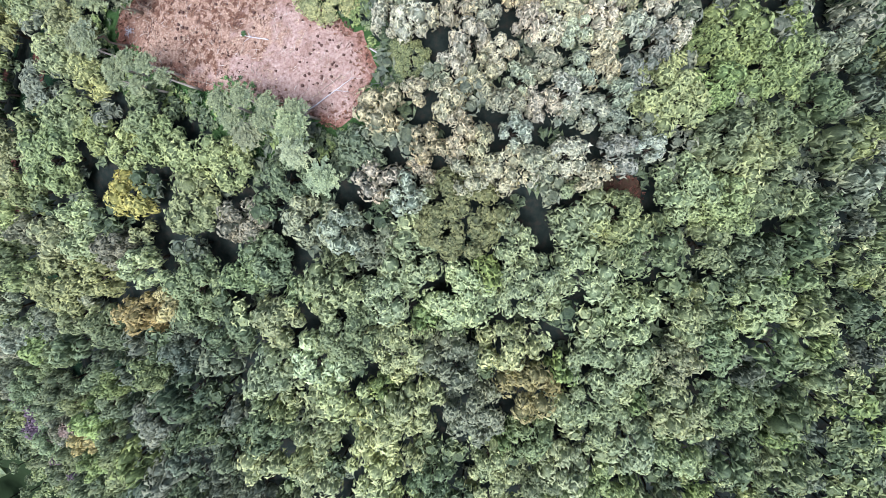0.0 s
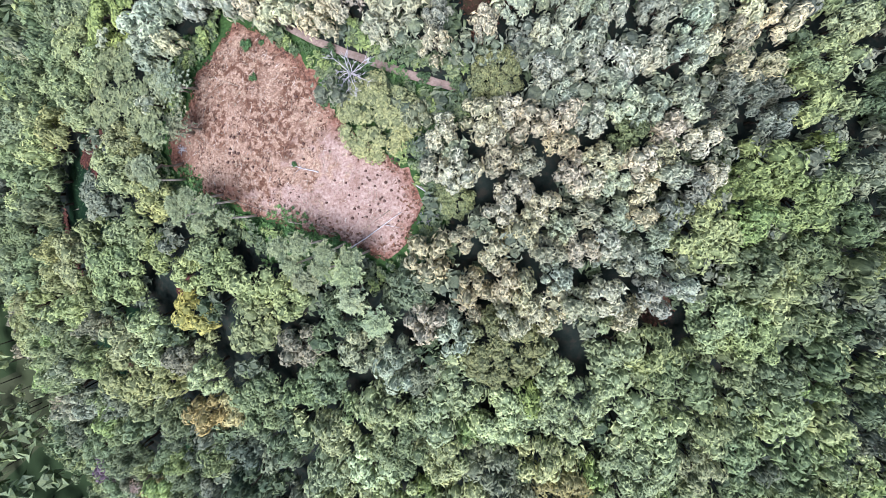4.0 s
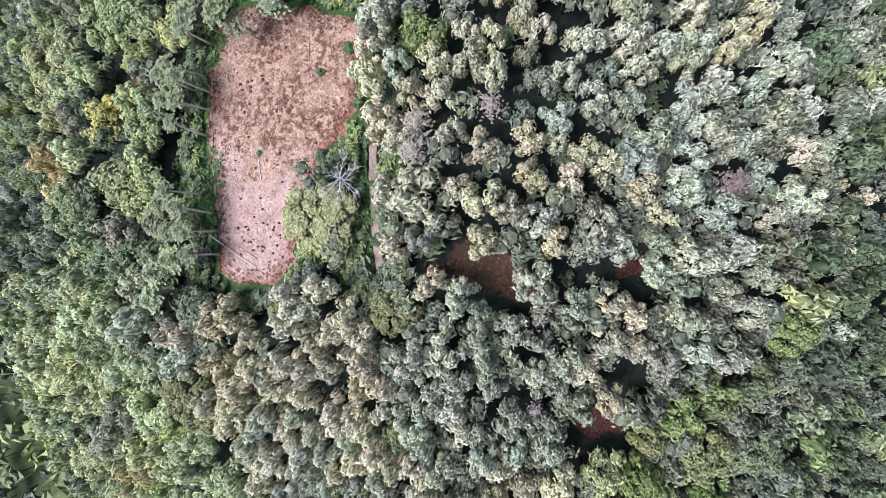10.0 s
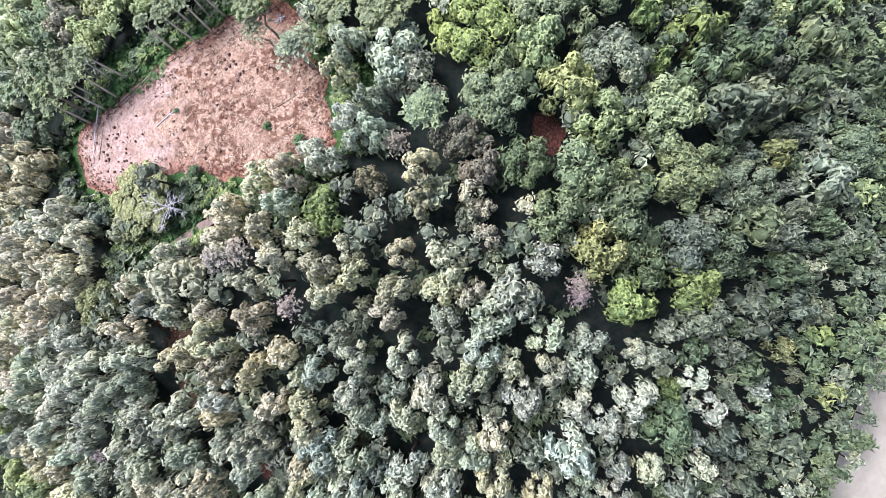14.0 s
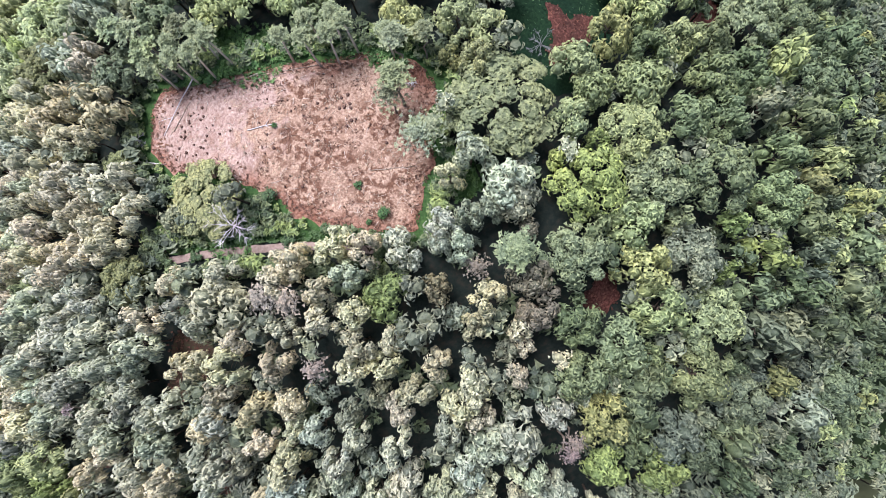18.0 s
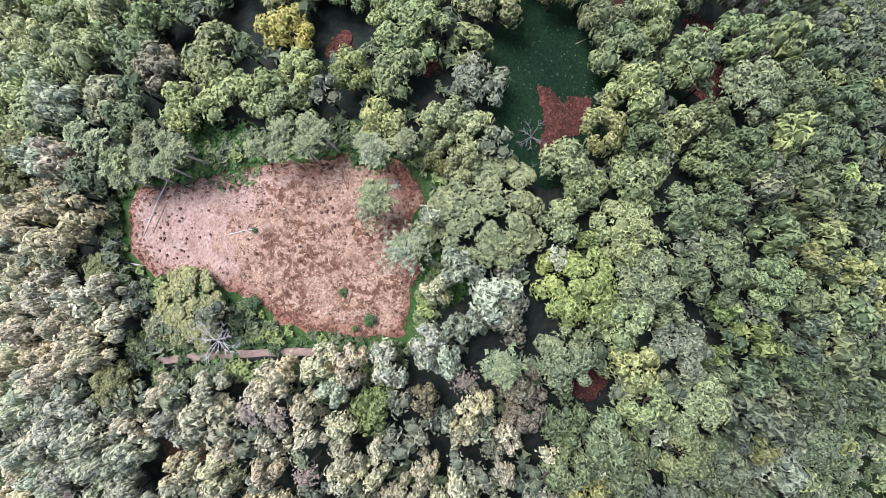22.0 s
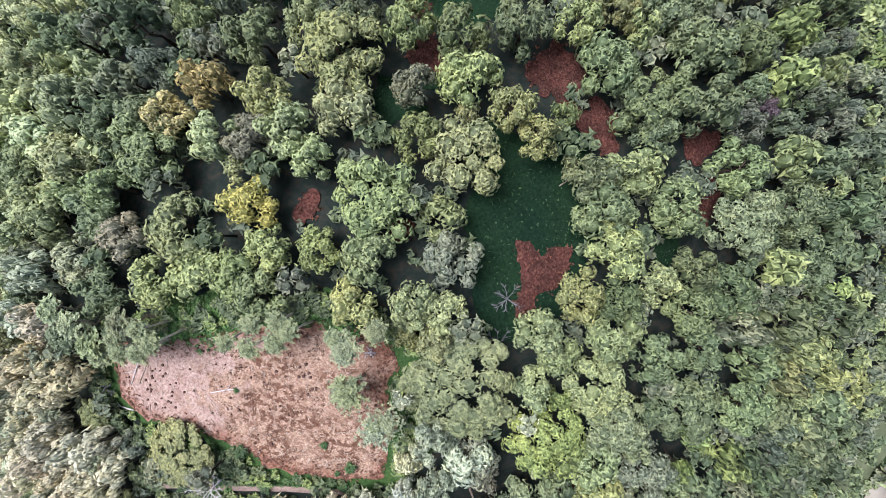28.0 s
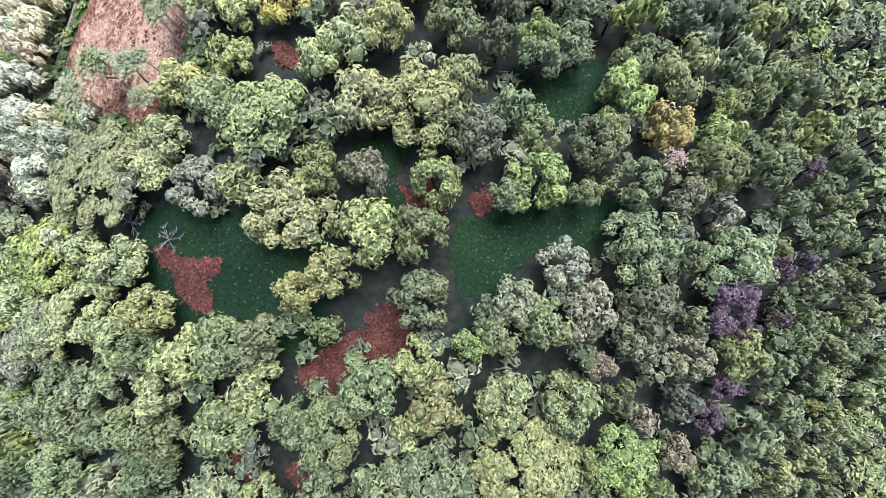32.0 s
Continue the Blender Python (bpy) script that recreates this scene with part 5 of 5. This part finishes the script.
def stump(x, y, r):
    ob = new("tree_stump")
    ob.location = (x, y, ground(x, y) + 0.05)
    ob.rotation_euler = (low.uniform(-0.08, 0.08), low.uniform(-0.08, 0.08), low.uniform(0, 6.28))
    ob.scale = (r, r, 0.2 + 0.3 * r)
    body, face = low.choice(STUMPS)
    part("bark", body, ob)
    part("cut_face", face, ob)
    return tagged(ob, "dark weathered stump of a felled tree in bare soil", "stump", group="stumps of the clearing")


ROWS = [((-10.45, 6.13), (-6.58, 17.06)), ((-11.66, 7.67), (-7.80, 18.00)), ((-12.61, 9.06), (-9.31, 18.73)), ((-8.80, 7.13), (-6.46, 13.59)), ((-18.27, 8.56), (-22.95, 13.40)), ((-30.87, 18.88), (-37.77, 25.29))]
for (ax, ay), (bx, by) in ROWS:
    for i in range(7):
        s = (i + low.uniform(0, 0.9)) / 7
        stump(ax + (bx - ax) * s + low.uniform(-1.3, 1.3), ay + (by - ay) * s + low.uniform(-1.3, 1.3), low.uniform(0.07, 0.19))
for x, y in ((-30.70, 15.28), (-31.69, 15.20), (-30.55, 16.64), (-29.90, 16.52), (-31.36, 17.17), (-31.47, 16.52), (-30.79, 18.85), (-29.89, 19.32)):
    stump(x, y, low.uniform(0.17, 0.22))


for x, y in spots_in(OUTLINE, 34, lambda x, y: edge_distance(x, y, OUTLINE) > 1.0 and (x - DRIFT[0]) * DRIFT[2] + (y - DRIFT[1]) * DRIFT[3] < 9):
    stump(x, y, low.uniform(0.08, 0.2))


def brushwood(spots):
    """Sticks and lop left from the felling, lying all ways on the soil."""
    pieces = []
    for x, y in spots:
        a, n = low.uniform(0, 3.14), low.uniform(0.2, 0.7)
        dx, dy = n * math.cos(a), n * math.sin(a)
        r = low.uniform(0.018, 0.05)
        pieces.append(limb([(x - dx, y - dy, ground(x - dx, y - dy) + 0.11), (x + 0.1 * dy, y - 0.1 * dx, ground(x, y) + 0.15), (x + dx, y + dy, ground(x + dx, y + dy) + 0.12)], [r, 0.8 * r, 0.4 * r], 4))
    v, f = join(pieces)
    return tagged(new("brushwood", mesh_of("brushwood", v, f, LOP)), "pale and brown sticks strewn over felled ground", "sticks", kind="stuff")


LOP = plain("lopped_sticks", [(0.35, (0.12, 0.07, 0.05)), (0.5, (0.4, 0.31, 0.24)), (0.65, (0.66, 0.58, 0.5))], 0.9)
brushwood(spots_in(OUTLINE, 620, lambda x, y: edge_distance(x, y, OUTLINE) > 0.6))


def fallen_log(ax, ay, bx, by, r, twigs, label, material=PINE_BARK, rise=0.0):
    """A trunk lying on the ground from a to b, with broken side branches."""
    ob = new("fallen_log")
    ob.location = (ax, ay, ground(ax, ay) + 0.1 + r)
    n = 6
    pts = []
    for i in range(n + 1):
        s = i / n
        x, y = ax + (bx - ax) * s, ay + (by - ay) * s
        x, y = x + 0.06 * low.uniform(-1, 1), y + 0.06 * low.uniform(-1, 1)
        pts.append(Vector((x, y, ground(x, y) + 0.1 + r + rise * (1 - s))) - ob.location)
    v, f = limb(pts, [r * (1 - 0.6 * i / n) for i in range(n + 1)], 7)
    part("log", mesh_of("log", v, f, material, True), ob)
    d = pts[-1] - pts[0]
    for k in range(twigs):
        s = low.uniform(0.35, 0.95)
        base = pts[0] + d * s
        side = Vector((-d.y, d.x, 0)).normalized() * low.choice((-1, 1))
        reach = low.uniform(0.12, 0.3) * d.length
        tip = base + side * reach * 0.7 + d.normalized() * reach * 0.7 + Vector((0, 0, low.uniform(0, 0.25)))
        v, f = limb([base, (base + tip) / 2 + Vector((0, 0, 0.08)), tip], [r * 0.5, r * 0.35, r * 0.12], 5)
        part("branch", mesh_of("branch", v, f, material, True), ob)
    return tagged(ob, label, "log")


POLE = "thin pale felled trunk lying on bare soil"
fallen_log(-16.79, 13.94, -21.02, 14.83, 0.09, 3, "pale broken log lying amid the clearing", DEAD_WOOD)
fallen_log(-6.42, 9.01, -10.29, 6.04, 0.07, 0, POLE)
fallen_log(-2.99, 12.54, 2.49, 9.29, 0.09, 4, "pale forked dead branch fallen at the clearing's edge", DEAD_WOOD)
fallen_log(-14.03, 5.56, -23.45, 7.54, 0.08, 0, POLE)
fallen_log(-13.43, 5.81, -20.62, 7.50, 0.07, 0, POLE)
fallen_log(-20.74, 7.19, -30.76, 9.75, 0.07, 0, POLE)
fallen_log(-15.19, 6.42, -24.91, 8.58, 0.06, 1, POLE)
fallen_log(-30.45, 26.34, -36.08, 28.00, 0.06, 1, POLE)
fallen_log(-37.07, 24.98, -33.10, 27.09, 0.05, 1, POLE)
fallen_log(-72.34, 6.95, -75.10, 6.62, 0.1, 0, "pale fallen log lying in dark grass")
fallen_log(-1.10, 31.85, -4.87, 32.28, 0.1, 1, "grey fallen log between pines")
fallen_log(-11.99, 3.39, -4.74, 8.80, 0.1, 1, "long pale bare trunk lying out over the clearing", DEAD_WOOD, 0.4)
fallen_log(-3.58, 12.90, -1.22, 11.86, 0.07, 3, "pale forked dead branch on reddish soil")


def bare_tree(x, y, height, reach, count, up_share, label, name="dead_tree", lean=(0, 0), wood=DEAD_WOOD):
    """A leafless dead tree: a pale stem with boughs that fork and spread like rays."""
    ob = new(name)
    ob.location = (x, y, ground(x, y) - 0.1)
    top = Vector((lean[0], lean[1], height))
    v, f = limb([(0, 0, 0), top * 0.5, top * 0.85, top], [0.13, 0.11, 0.08, 0.04], 7)
    part("trunk", mesh_of("trunk", v, f, wood, True), ob)
    for k in range(count):
        a = 2 * math.pi * (k + low.uniform(-0.9, 0.9)) / count
        b = top * low.uniform(0.55, 0.95)
        out = reach * low.uniform(0.4, 1.2)
        tip = b + Vector((math.cos(a) * out, math.sin(a) * out, out * up_share * low.uniform(0.4, 1.3)))
        mid = (b + tip) / 2 + Vector((low.uniform(-0.2, 0.2), low.uniform(-0.2, 0.2), 0.1))
        pieces = [limb([b, mid, tip], [0.05, 0.036, 0.014], 5)]
        for j in range(10):
            s = low.uniform(0.35, 0.9)
            q = mid + (tip - mid) * s if s > 0.5 else b + (mid - b) * 2 * s
            w = a + low.choice((-1, 1)) * low.uniform(0.4, 0.9)
            e = q + Vector((math.cos(w), math.sin(w), low.uniform(0, 0.4))) * out * low.uniform(0.2, 0.45)
            pieces.append(limb([q, e], [0.024, 0.009], 4))
        v, f = join(pieces)
        part("bough", mesh_of("bough", v, f, wood, True), ob)
    return tagged(ob, label, "dead tree")


bare_tree(-11.41, 26.96, 5.0, 3.2, 15, 0.2, "bare white dead tree with radiating boughs beside the path", "dead_tree", (0.3, -0.3))
bare_tree(-60.05, 17.97, 1.2, 2.0, 9, 0.1, "grey leafless fallen crown on dark grass", "deadfall", (0, 0), GREY_WOOD)
bare_tree(-56.44, 23.34, 1.6, 2.4, 8, 0.1, "grey leafless fallen boughs in deep shade", "deadfall", (0, 0), GREY_WOOD)
bare_tree(-48.49, -37.75, 4.4, 2.4, 11, 0.2, "pale bare dead tree leaning over a glade", "dead_tree", (0.5, 0.3))
bare_tree(-40.42, 17.09, 0.35, 0.75, 12, 0.15, "pale pinkish upturned root plate on rusty bracken", "root_plate")
bare_tree(-0.89, 7.78, 1.5, 1.3, 7, 0.1, "pale dead twigs at the clearing's corner", "deadfall", (0, 0), GREY_WOOD)


SHRUB_LEAVES = [crown_mesh("shrub_leaves", crown(180 + s, 8, 12, 0.17, 0.7, 0.4, 0.75, petals=3), LEAF) for s in range(4)]


def shrub(x, y, r, colour, label):
    ob = new("shrub")
    ob.location = (x, y, ground(x, y))
    v, f = join([limb([(0, 0, 0), (0.3 * r * math.cos(k), 0.3 * r * math.sin(k), 0.7 * r)], [0.04, 0.02], 5) for k in range(5)])
    part("stems", mesh_of("stems", v, f, BARK), ob)
    c = part("foliage", low.choice(SHRUB_LEAVES), ob)
    c.location, c.scale, c.color = (0, 0, 0.45 * r), (r, r, 0.7 * r), (*colour, 1)
    return tagged(ob, label, "shrub", group="shrubs of the clearing")


GREEN_SHRUB = (0.1, 0.19, 0.075)
for x, y, r in ((-29.62, 32.43, 1.0), (-28.16, 27.47, 0.7), (-27.07, 35.15, 0.9), (-20.57, 14.98, 0.45), (-27.30, 32.67, 0.5), (0.99, 9.77, 1.1)):
    shrub(x, y, r, GREEN_SHRUB, "small leafy green shrub growing in bare soil")
for x, y, r in ((-13.66, 25.28, 1.6), (-15.32, 28.27, 1.3), (-12.70, 23.52, 1.3), (-16.28, 30.72, 1.2), (-16.05, 23.99, 1.2), (-13.63, 24.91, 1.2), (-2.50, 26.92, 1.0), (-3.42, 22.49, 1.5)):
    shrub(x, y, r, (0.105, 0.165, 0.08), "dense green shrub between the path and clearing")


def edge_pine(bx, by, tx, ty, tz, r):
    """A drawn-up pine at the felled edge: a long bare pale stem leaning out, and a starry crown at its end."""
    ob = new("scots_pine")
    base, top = Vector((bx, by, ground(bx, by) - 0.1)), Vector((tx, ty, tz))
    ob.location = base
    d = top - base
    side = Vector((-d.y, d.x, 0)).normalized() * low.uniform(-0.15, 0.15)
    v, f = limb([(0, 0, 0), d * 0.35 + side, d * 0.7 + side * 1.2, d * 1.03], [0.19, 0.155, 0.12, 0.06], 7)
    part("trunk", mesh_of("trunk", v, f, PALE_BARK, True), ob)
    for k in range(4):
        b = d * low.uniform(0.55, 0.85) + side
        a = low.uniform(0, 6.28)
        e = b + Vector((math.cos(a), math.sin(a), 0.1)) * low.uniform(0.5, 1.0)
        v, f = limb([b, e], [0.035, 0.012], 4)
        part("snag", mesh_of("snag", v, f, PALE_BARK, True), ob)
    c = part("crown", low.choice(CROWNS["needle"]), ob)
    c.location, c.scale, c.rotation_euler = d, (r, r, 0.7 * r), (0, 0, low.uniform(0, 6.28))
    c.color = (*KINDS["con"][0], 1)
    return tagged(ob, "drawn-up pine with a long bare pale stem at the felled edge", "tree", group="pines along the felled edge")


PALE_BARK = plain("pale_pine_bark", [(0.3, (0.52, 0.46, 0.37)), (0.7, (0.76, 0.7, 0.6))], 5.0, second=(0.8, (0.75, 0.72, 0.7), (1.15, 1.12, 1.1)))
for bx, by, tall, r in ((-29.8, 9.7, 6.6, 1.7), (-32.4, 10.5, 6.4, 1.8), (-31.2, 7.4, 6.2, 1.6), (-18.5, 4.2, 7.2, 1.7), (-15.2, 4.7, 6.8, 1.8), (-16.6, 2.4, 6.6, 1.7), (-12.6, 4.3, 6.2, 1.8), (-12.9, 1.6, 6.4, 1.8), (-9.2, 3.4, 6.0, 1.9),
                        (-35.4, 10.1, 6.6, 1.7), (-39.8, 12.6, 6.2, 1.7), (-33.8, 7.9, 6.6, 1.6), (-26.5, 7.6, 6.4, 1.4), (-38.6, 26.4, 5.6, 1.7)):
    tx, ty = bx + low.uniform(-0.7, 0.3), by - low.uniform(0.2, 1.1)
    edge_pine(bx, by, tx, ty, ground(bx, by) + tall, r)


for i in range(34):
    s = low.uniform(0.3, 5.9)
    k = int(s)
    (ax, ay), (bx, by) = TRACK[k], TRACK[k + 1]
    off = low.choice((-1, 1)) * low.uniform(1.7, 3.0)
    n = math.hypot(bx - ax, by - ay)
    shrub(ax + (bx - ax) * (s - k) - (by - ay) / n * off, ay + (by - ay) * (s - k) + (bx - ax) / n * off, low.uniform(0.7, 1.2), (0.13 * low.uniform(0.8, 1.2), 0.18, 0.085), "low green shrub crowding the trodden path")
for x, y, r in ((2.41, 25.50, 1.3), (2.52, 24.53, 1.0), (-27.34, 36.84, 1.3), (-28.35, 36.59, 1.2), (-26.62, 37.37, 1.0), (1.95, 26.61, 1.0)):
    shrub(x, y, r, (0.15, 0.2, 0.1), "low green shrub crowding the trodden path")
tree("wisp", -40.3, 25.8, 3.2)


# ---- beyond the wood ----
FIELD = plain("stubble_field", [(0.3, (0.25, 0.225, 0.18)), (0.7, (0.35, 0.32, 0.26))], 0.25, second=(0.03, (0.8, 0.85, 0.8), (1.15, 1.1, 1.1)))
PASTURE = plain("pasture", [(0.3, (0.08, 0.1, 0.055)), (0.7, (0.14, 0.16, 0.09))], 0.4, second=(0.05, (0.8, 0.85, 0.8), (1.15, 1.1, 1.1)))
ROAD = plain("road_surface", [(0.3, (0.2, 0.2, 0.2)), (0.7, (0.3, 0.3, 0.3))], 1.5)
PLASTER = plain("white_plaster", [(0.3, (0.62, 0.62, 0.6)), (0.7, (0.78, 0.78, 0.76))], 2.0)
SLATE = plain("slate_roof", [(0.3, (0.1, 0.11, 0.13)), (0.7, (0.22, 0.23, 0.26))], 3.0)
PANE = plain("window_glass", [(0.3, (0.03, 0.04, 0.05)), (0.7, (0.06, 0.07, 0.08))], 2.0, 0.1, 0.0)
for n, poly in enumerate(FIELDS):
    green = n in (0, 2)
    patch("field", poly, PASTURE if green else FIELD, "light green pasture along the foot of the wood" if green else "pale stubble field beyond the wood", "field", 1.2, 0.3 + 0.02 * n, 0.8)
patch("yard", APRON, ROAD, "pale paved yard round a white house at the hill's foot", "yard", 0.6, 0.28, 0.4)
patch("yard", YARD, ROAD, "bluish grey asphalt yard between wood and houses", "yard", 0.5, 0.26, 0.2)


def box(x0, y0, z0, x1, y1, z1):
    v = [(x, y, z) for z in (z0, z1) for x, y in ((x0, y0), (x1, y0), (x1, y1), (x0, y1))]
    return v, [(0, 3, 2, 1), (4, 5, 6, 7), (0, 1, 5, 4), (1, 2, 6, 5), (2, 3, 7, 6), (3, 0, 4, 7)]


def house(x, y, turn, w, d, label):
    """A white house with a pitched slate roof."""
    ob = new("house")
    ob.location, ob.rotation_euler = (x, y, ground(x, y)), (0, 0, radians(turn))
    h = 2.8
    v, f = box(-w / 2, -d / 2, -0.4, w / 2, d / 2, h)
    part("wall", mesh_of("wall", v, f, PLASTER), ob)
    e, t = 0.3, 0.14
    ridge = h + 0.42 * d
    v = [(-w / 2 - e, -d / 2 - e, h - 0.1), (w / 2 + e, -d / 2 - e, h - 0.1), (w / 2 + e, 0, ridge), (-w / 2 - e, 0, ridge), (-w / 2 - e, d / 2 + e, h - 0.1), (w / 2 + e, d / 2 + e, h - 0.1)]
    v += [(a, b, c + t) for a, b, c in v]
    f = [(6, 7, 8, 9), (9, 8, 11, 10), (0, 3, 2, 1), (3, 4, 5, 2), (0, 1, 7, 6), (4, 10, 11, 5), (0, 6, 9, 3), (3, 9, 10, 4), (1, 2, 8, 7), (2, 5, 11, 8)]
    roof = part("roof", mesh_of("roof", v, f, SLATE), ob)
    v, f = box(0.25 * w, -0.3, ridge - 0.4, 0.25 * w + 0.5, 0.2, ridge + 0.7)
    part("chimney", mesh_of("chimney", v, f, PLASTER), roof)
    for k in range(3):
        a = -w / 2 + w * (k + 0.5) / 3
        for s in (-1, 1):
            v, f = box(a - 0.4, s * d / 2 - 0.03, 0.9, a + 0.4, s * d / 2 + 0.03, 2.1)
            part("window", mesh_of("window", v, f, PANE), ob)
    return tagged(ob, label, "house", group="houses at the foot of the hill")


for x, y, turn, w, d in HOUSES:
    house(x, y, turn, w, d, "small white plastered house with a slate roof among trees")
patch("lane", [(x - 1.3, y) for x, y in LANE] + [(x + 1.3, y) for x, y in LANE[::-1]], ROAD, "grey lane in the valley behind white houses", "road", 0.6, 0.25, 0.1)
CAR_PAINT = plain("car_paint", [(0.3, (0.66, 0.67, 0.68)), (0.7, (0.76, 0.77, 0.78))], 1.0, 0.3, 0.0)
RUBBER = plain("tyre_rubber", [(0.3, (0.015, 0.015, 0.016)), (0.7, (0.03, 0.03, 0.03))], 3.0)


def van(x, y, turn):
    """A white van parked in the yard."""
    ob = new("van")
    ob.location, ob.rotation_euler = (x, y, ground(x, y) + 0.3), (0, 0, radians(turn))
    side = [(-2.1, 0.35), (2.1, 0.35), (2.15, 0.95), (1.45, 1.15), (0.95, 1.85), (-2.0, 1.9), (-2.15, 1.2)]
    n = len(side)
    v = [(a, w, b) for w in (-0.85, 0.85) for a, b in side]
    f = [tuple(range(n)), tuple(range(2 * n - 1, n - 1, -1))] + [(k, k + n, (k + 1) % n + n, (k + 1) % n) for k in range(n)]
    part("body", mesh_of("body", v, f, CAR_PAINT), ob)
    v, f = limb([(1.28, -0.7, 1.55), (1.28, 0.7, 1.55)], [0.22, 0.22], 4)
    part("windscreen", mesh_of("windscreen", v, f, PANE), ob)
    for a in (-1.4, 1.4):
        for w in (-0.85, 0.85):
            v, f = limb([(a, w - 0.1, 0.32), (a, w + 0.1, 0.32)], [0.32, 0.32], 12)
            part("wheel", mesh_of("wheel", v, f, RUBBER, True), ob)
    return tagged(ob, "small white van parked on grey asphalt", "van", group="vans in the yard")


for x, y, turn in ((92.6, 17.5, 20), (93.3, 14.6, 15), (93.9, 11.8, 24), (91.0, 25.0, 70)):
    van(x, y, turn)


def hedge(points, label):
    """A line of dark bushes and small trees between two fields, as one object."""
    vs, qs, ts, cs, hs, count = [], [], [], [], [], 0
    for (ax, ay), (bx, by) in zip(points, points[1:]):
        for i in range(int(math.hypot(bx - ax, by - ay) / 1.7)):
            w = low.random()
            x, y, r = ax + (bx - ax) * w + low.uniform(-0.6, 0.6), ay + (by - ay) * w + low.uniform(-0.6, 0.6), low.uniform(0.8, 2.3)
            v, q, t, ch = low.choice(MOUND)
            p = v * np.array([r, r, r]) + np.array([x, y, ground(x, y) + 0.5 * r])
            colour = KINDS[low.choice(["dark", "oak", "dark", "grey"])][0]
            vs.append(p)
            qs.append(q + count)
            ts.append(t + count)
            cs.append(np.tile([*colour, 1.0], (len(p), 1)))
            hs.append(ch)
            count += len(p)
    me = bpy.data.meshes.new("hedge")
    me.from_pydata(np.concatenate(vs).tolist(), [], np.concatenate(qs).tolist() + np.concatenate(ts).tolist())
    me.materials.append(LEAF_FAR)
    me.attributes.new("leaf_colour", "FLOAT_COLOR", "POINT").data.foreach_set("color", np.concatenate(cs).astype(np.float32).ravel())
    me.attributes.new("tuft_shade", "FLOAT", "POINT").data.foreach_set("value", np.concatenate(hs).astype(np.float32))
    return tagged(new("hedge", me), label, "hedge", kind="stuff")


hedge([(-138, -62), (-142, -44), (-147, -26), (-152, -10), (-160, 6), (-156, 22)], "dark hedge between pasture and stubble")
hedge([(-134, 83), (-125, 104), (-113, 115.5), (-107, 120)], "dark hedge below the wooded slope")
